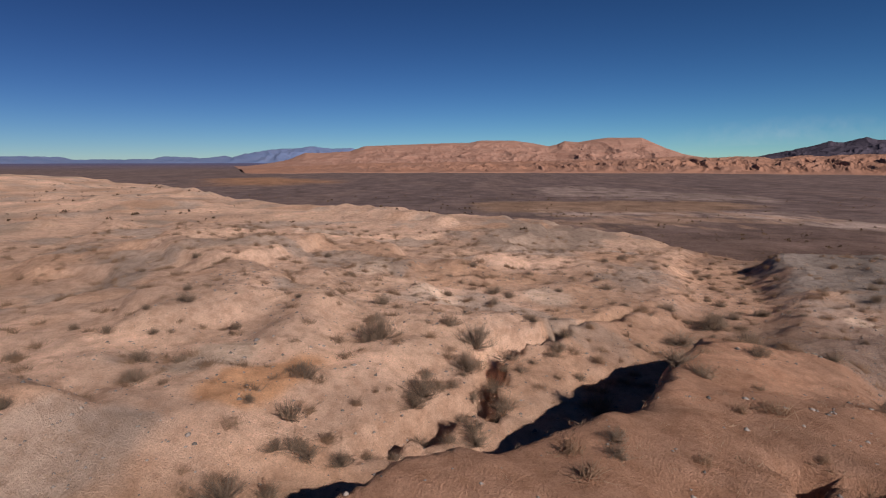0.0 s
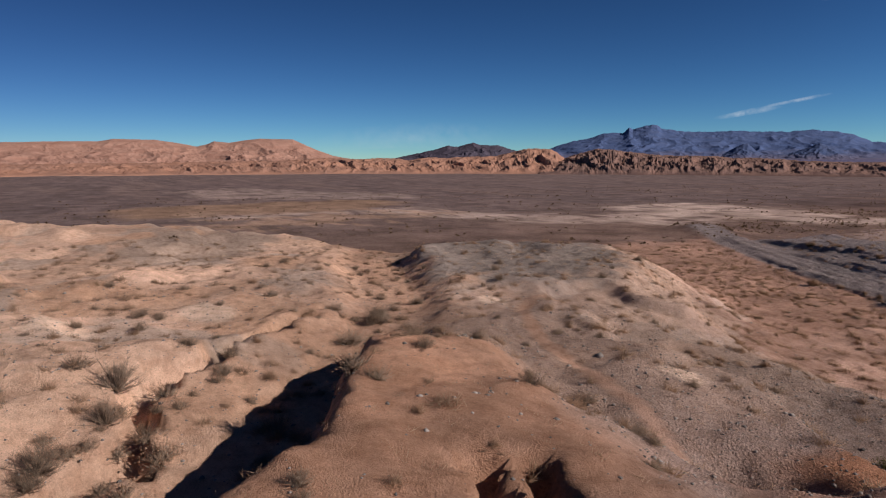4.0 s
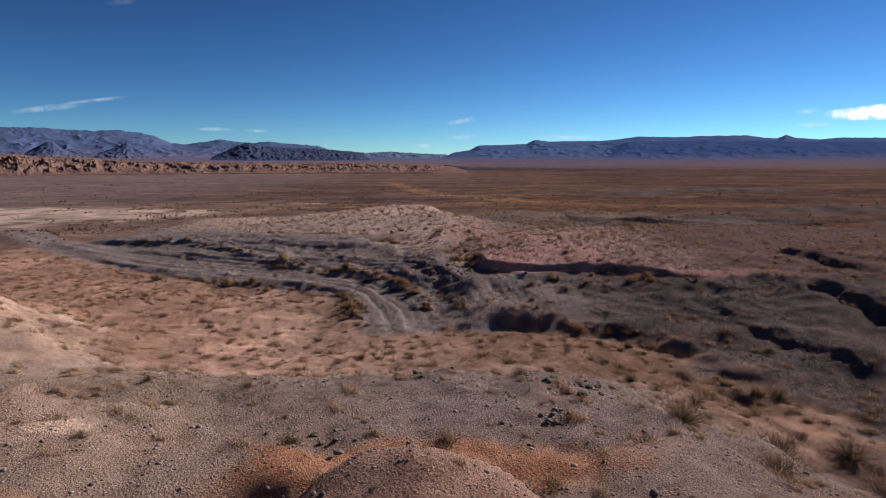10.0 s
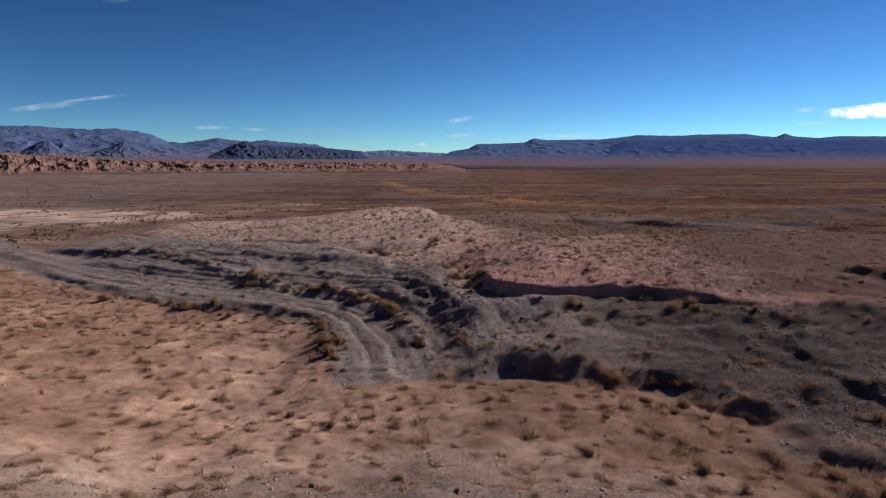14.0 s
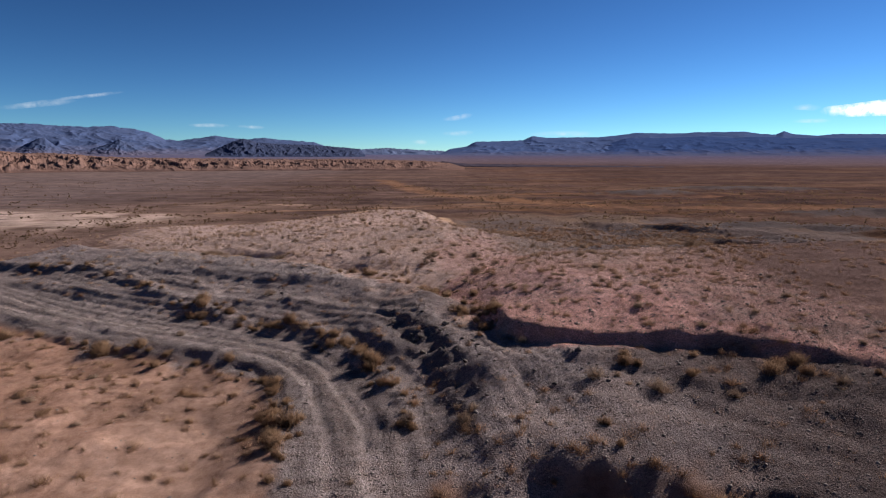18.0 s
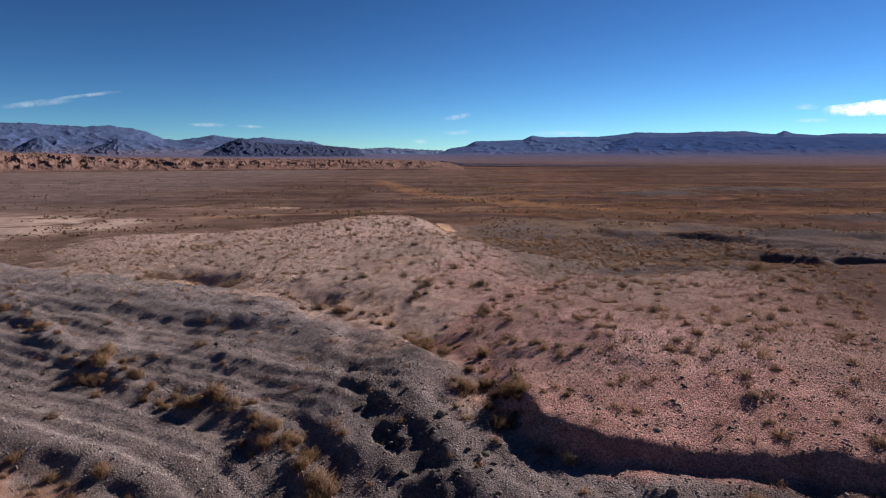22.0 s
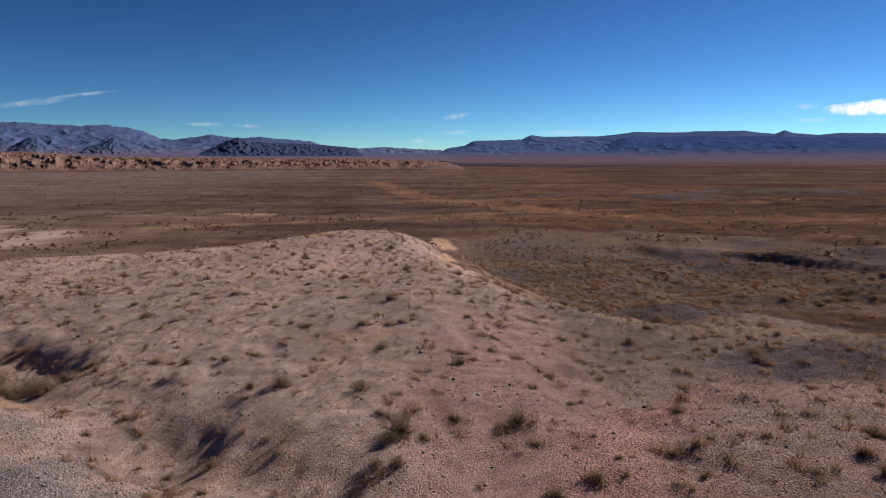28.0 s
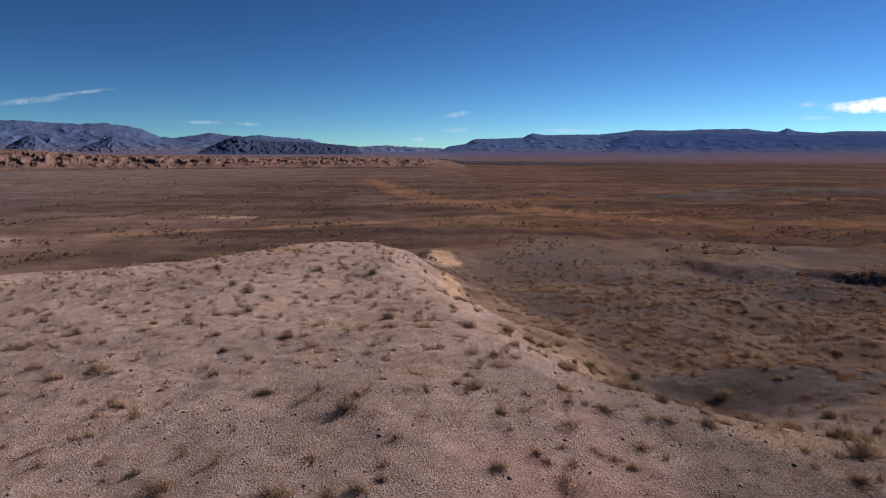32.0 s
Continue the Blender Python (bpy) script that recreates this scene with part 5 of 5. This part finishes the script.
for i in np.nonzero(keep)[0][:200]:
    plant(KINDS, used, x[i], y[i], rng.uniform(0.4, 0.85), rng)
x, y, zone = scatter(rng, 4600, -42, 16, -16, 100)
want = 0.3 * zone["hill"] + 0.32 * zone["pale"] + 0.18 * zone["terr"] + 0.15 * zone["flat"] + 0.1 * zone["gravel"]
keep = (rng.random(len(x)) < want * 0.4) & (zone["path"] < 0.1) & (zone["road"] < 0.3)
for i in np.nonzero(keep)[0][:225]:
    plant(BURS, used, x[i], y[i], rng.uniform(0.55, 1.3), rng)
# brush that fills the pit behind the gravel
for k in range(26):
    f, g = rng.uniform(-7, 7), rng.normal(0, 1.0)
    plant((KINDS, DEAD, BURS)[k % 3], used, -27 + 0.82 * f + 0.57 * g, 87 - 0.57 * f + 0.82 * g, rng.uniform(0.8, 1.5), rng)
# tussocks along the edges of the track and the foot of the banks
LINES = [(RIDGES[0][0][1:], 0.5, 52), (RIDGES[1][0], 0.4, 56), ([(-34, 62.6), (-27, 59), (-22.5, 57.1), (-16, 55.0)], 0.45, 30), ([(-15.0, 54.6), (-12.9, 51.8), (-11.5, 47.5), (-10.4, 43)], 0.4, 44),
         ([(-13, 73), (-8.6, 71.7), (-6.2, 68.7), (-3.8, 62.7), (-2.0, 58.4), (-1.1, 56)], 0.6, 46), ([(-5, 42.2), (1, 42.8), (6, 38), (9, 33), (12, 27)], 1.2, 16), ([(3, 50.4), (9, 49.2), (15, 47)], 0.7, 12),
         ([(-12, 38), (-4, 37), (4, 36), (8, 31)], 1.5, 16), ([(2, 108), (3.5, 101), (6, 96), (11, 93)], 1.2, 20)]
for pts, wide, n in LINES:
    for k in range(n):
        f = rng.uniform(0, len(pts) - 1.001)
        j = int(f)
        x = pts[j][0] + (pts[j + 1][0] - pts[j][0]) * (f - j) + rng.normal(0, wide)
        y = pts[j][1] + (pts[j + 1][1] - pts[j][1]) * (f - j) + rng.normal(0, wide)
        plant(TUFTS, used, x, y, rng.uniform(0.6, 1.35), rng)

for pts, wide, n in (([(-11, -4), (-15.5, -1), (-20, 1), (-25, 5)], 1.2, 34), (GULLY[2:8], 1.0, 34)):
    for k in range(n):
        f = rng.uniform(0, len(pts) - 1.001)
        j = int(f)
        x = pts[j][0] + (pts[j + 1][0] - pts[j][0]) * (f - j) + rng.normal(0, wide)
        y = pts[j][1] + (pts[j + 1][1] - pts[j][1]) * (f - j) + rng.normal(0, wide)
        if k % 4 == 0:
            plant(DEAD, used, x, y, rng.uniform(0.5, 1.0), rng)
        else:
            plant(BURS, used, x, y, rng.uniform(0.8, 1.6), rng)

# the uncounted rest
rng = np.random.default_rng(23)
T_DARK = [joined(tuft(400 + i, 60, 0.52, 0.0095, 1.1), tuft(405 + i, 40, 0.3, 0.009)) for i in range(5)]
T_BUR = [tuft(420 + i, 60) for i in range(5)]
T_STRAW = [straw(440 + i, 24) for i in range(5)]


def thin():
    out = []
    for i in range(5):
        r2 = np.random.default_rng(460 + i)
        c = np.concatenate([r2.normal(0, 0.18, (4, 2)), r2.uniform(0.08, 0.34, (4, 1))], 1)
        out.append(bits(c, r2.uniform(0.12, 0.26, 4), r2))
    return out


T_FAR = thin()
x, y, zone = scatter(rng, 46000, -62, 42, -40, 135)
p = rng.random(len(x))
ok = (zone["path"] < 0.1) & (zone["road"] < 0.2) & ((inside(x, y, SPUR) < -0.8) | (rng.random(len(x)) < 0.25))
dark = ok & (p < 0.035 * zone["hill"] + 0.018 * zone["pale"] + 0.05 * zone["basin"] + 0.012 * zone["gravel"] + 0.012 * zone["terr"] + 0.05 * (1 - np.maximum.reduce([zone[k] for k in ("hill", "pale", "basin", "gravel", "flat")])))
p = rng.random(len(x))
grey = ok & (p < 0.11 * zone["hill"] + 0.08 * zone["pale"] + 0.05 * zone["terr"] + 0.09 * zone["flat"] + 0.02 * zone["gravel"] + 0.06 * zone["basin"])
p = rng.random(len(x))
brush = ok & (rng.random(len(x)) < 0.17 * zone["flat"] * (1 - zone["hill"]) + 0.38 * zone["basin"] + 0.02 * zone["gravel"])
dry = ok & (p < 0.05 * zone["flat"] * (1 - zone["hill"]) + 0.13 * zone["pale"] + 0.02 * zone["gravel"] + 0.06 * zone["basin"] + 0.05 * zone["terr"] + 0.012 * zone["hill"])
for name, label, tpl, mat, m, lo, hi in (("creosote_scrub", "scattered dark creosote scrub over the hills and flats", T_DARK, M_LEAF, dark, 0.4, 1.0),
                                         ("bursage_scrub", "scattered low grey bursage over stony ground", T_BUR, M_BUR, grey, 0.5, 1.4),
                                         ("dry_brush", "low brown dry brush over the sandy flat", T_BUR, M_BRUSH, brush, 0.7, 1.6),
                                         ("dry_grass", "tan dry grass tufts over sandy flats", T_STRAW, M_STRAW, dry, 0.45, 1.0)):
    xs, ys = x[m], y[m]
    stuff(name, label, "scrub", mat, *spread(tpl, xs, ys, ground_at(xs, ys), rng.uniform(lo, hi, len(xs)), rng))
x, y = np.concatenate([rng.uniform(-260, 240, 80000), rng.uniform(-90, 170, 70000)]), np.concatenate([rng.uniform(-120, 420, 80000), rng.uniform(95, 330, 70000)])
_, _, zone = soil(x, y, None)
out = (x < -62) | (x > 42) | (y < -40) | (y > 135)
m = out & (rng.random(len(x)) < sstep(-0.15, 0.5, fbm(x, y, 16, 4, 301))) & (rng.random(len(x)) < np.where(zone["hill"] > 0.5, 0.35, 0.4))
xs, ys = x[m], y[m]
stuff("far_scrub", "brown scrub dotted over the plain", "scrub", M_BRUSHDARK, *spread(T_FAR, xs, ys, ground_at(xs, ys), 0.25 + rng.gamma(1.5, 0.2, len(xs)), rng))

x, y, zone = scatter(rng, 60000, -44, 20, -22, 112)
m = (rng.random(len(x)) < 0.2 * zone["hill"] + 0.2 * zone["pale"] + 0.1 * zone["terr"] + 0.2 * zone["flat"] + 0.10 * zone["gravel"]) & (zone["path"] < 0.1) & (zone["road"] < 0.2)
xs, ys = x[m], y[m]
T_TINY = [tuft(480 + i, 14, 0.15, 0.008) for i in range(5)]
stuff("seedling_scrub", "tiny dry seedlings and dead twigs between the stones", "scrub", M_BUR, *spread(T_TINY, xs, ys, ground_at(xs, ys), rng.uniform(0.5, 1.1, len(xs)), rng))

# stones
def stone_templates(seed, n):
    out = []
    for i in range(n):
        r2 = np.random.default_rng(seed + i)
        out.append(clumps(np.zeros((1, 3)), np.array([1.0]), r2, 0.6, True))
    return out


T_STONE = stone_templates(500, 6)
x, y, zone = scatter(rng, 230000, -40, 18, -12, 106)
want = 0.85 * zone["gravel"] + 0.16 * zone["pale"] + 0.05 * zone["terr"] + 0.16 * zone["hill"] * (1 - 0.85 * sstep(-1.5, 0, inside(x, y, SPUR))) * (1 + 1.2 * sstep(-24, -10, x) * sstep(5, 10, y)) + 0.03
m = (rng.random(len(x)) < want) & (zone["path"] < 0.3)
xs, ys = x[m], y[m]
stuff("small_stones", "small grey and brown stones strewn over the gravel", "stones", M_COBBLE, *spread(T_STONE, xs, ys, ground_at(xs, ys), 0.017 + rng.gamma(1.5, 0.014, len(xs)), rng))


def boulder(seed):
    bm = bmesh.new()
    bmesh.ops.create_icosphere(bm, subdivisions=2, radius=1.0)
    r2 = np.random.default_rng(seed)
    ax = r2.normal(0, 1, (7, 3))
    ax /= np.linalg.norm(ax, axis=1, keepdims=True)
    lim = r2.uniform(0.4, 0.8, 7)
    for v in bm.verts:
        p = np.array(v.co)
        for a, l in zip(ax, lim):
            over = p @ a - l
            if over > 0:
                p = p - a * over
        v.co = (p + r2.normal(0, 0.05, 3)) * np.array([1, 0.85, 0.62])
    me2 = bpy.data.meshes.new("boulder")
    bm.to_mesh(me2)
    bm.free()
    me2.materials.append(M_STONE)
    return me2


BOULDERS = [boulder(600 + i) for i in range(4)]
for cx, cy, wide, n in ((0.3, 22.1, 0.9, 14), (-1.8, 19.5, 0.7, 7), (-7.4, 18.3, 0.9, 12), (-5.6, 56.6, 1.0, 18), (-3.8, 53, 0.9, 16), (-15, 67, 0.8, 4), (2, 49.5, 1.5, 8), (-5, 25, 2.0, 6),
                        (-20, 10.5, 1.2, 8)):
    for k in range(n):
        x, y, s = cx + rng.normal(0, wide), cy + rng.normal(0, wide), 0.07 + rng.gamma(1.6, 0.04)
        ob = new("boulder", BOULDERS[int(rng.integers(0, 4))])
        ob.matrix_world = pose(x, y, float(ground_at(x, y)[0]) + s * 0.2, rng.uniform(-20, 20), rng.uniform(-20, 20), rng.uniform(0, 360)) @ Matrix.Diagonal((s, s, s, 1))
        tagged(ob, "dark angular boulder half sunk in the gravel", "boulder", "dark boulders")
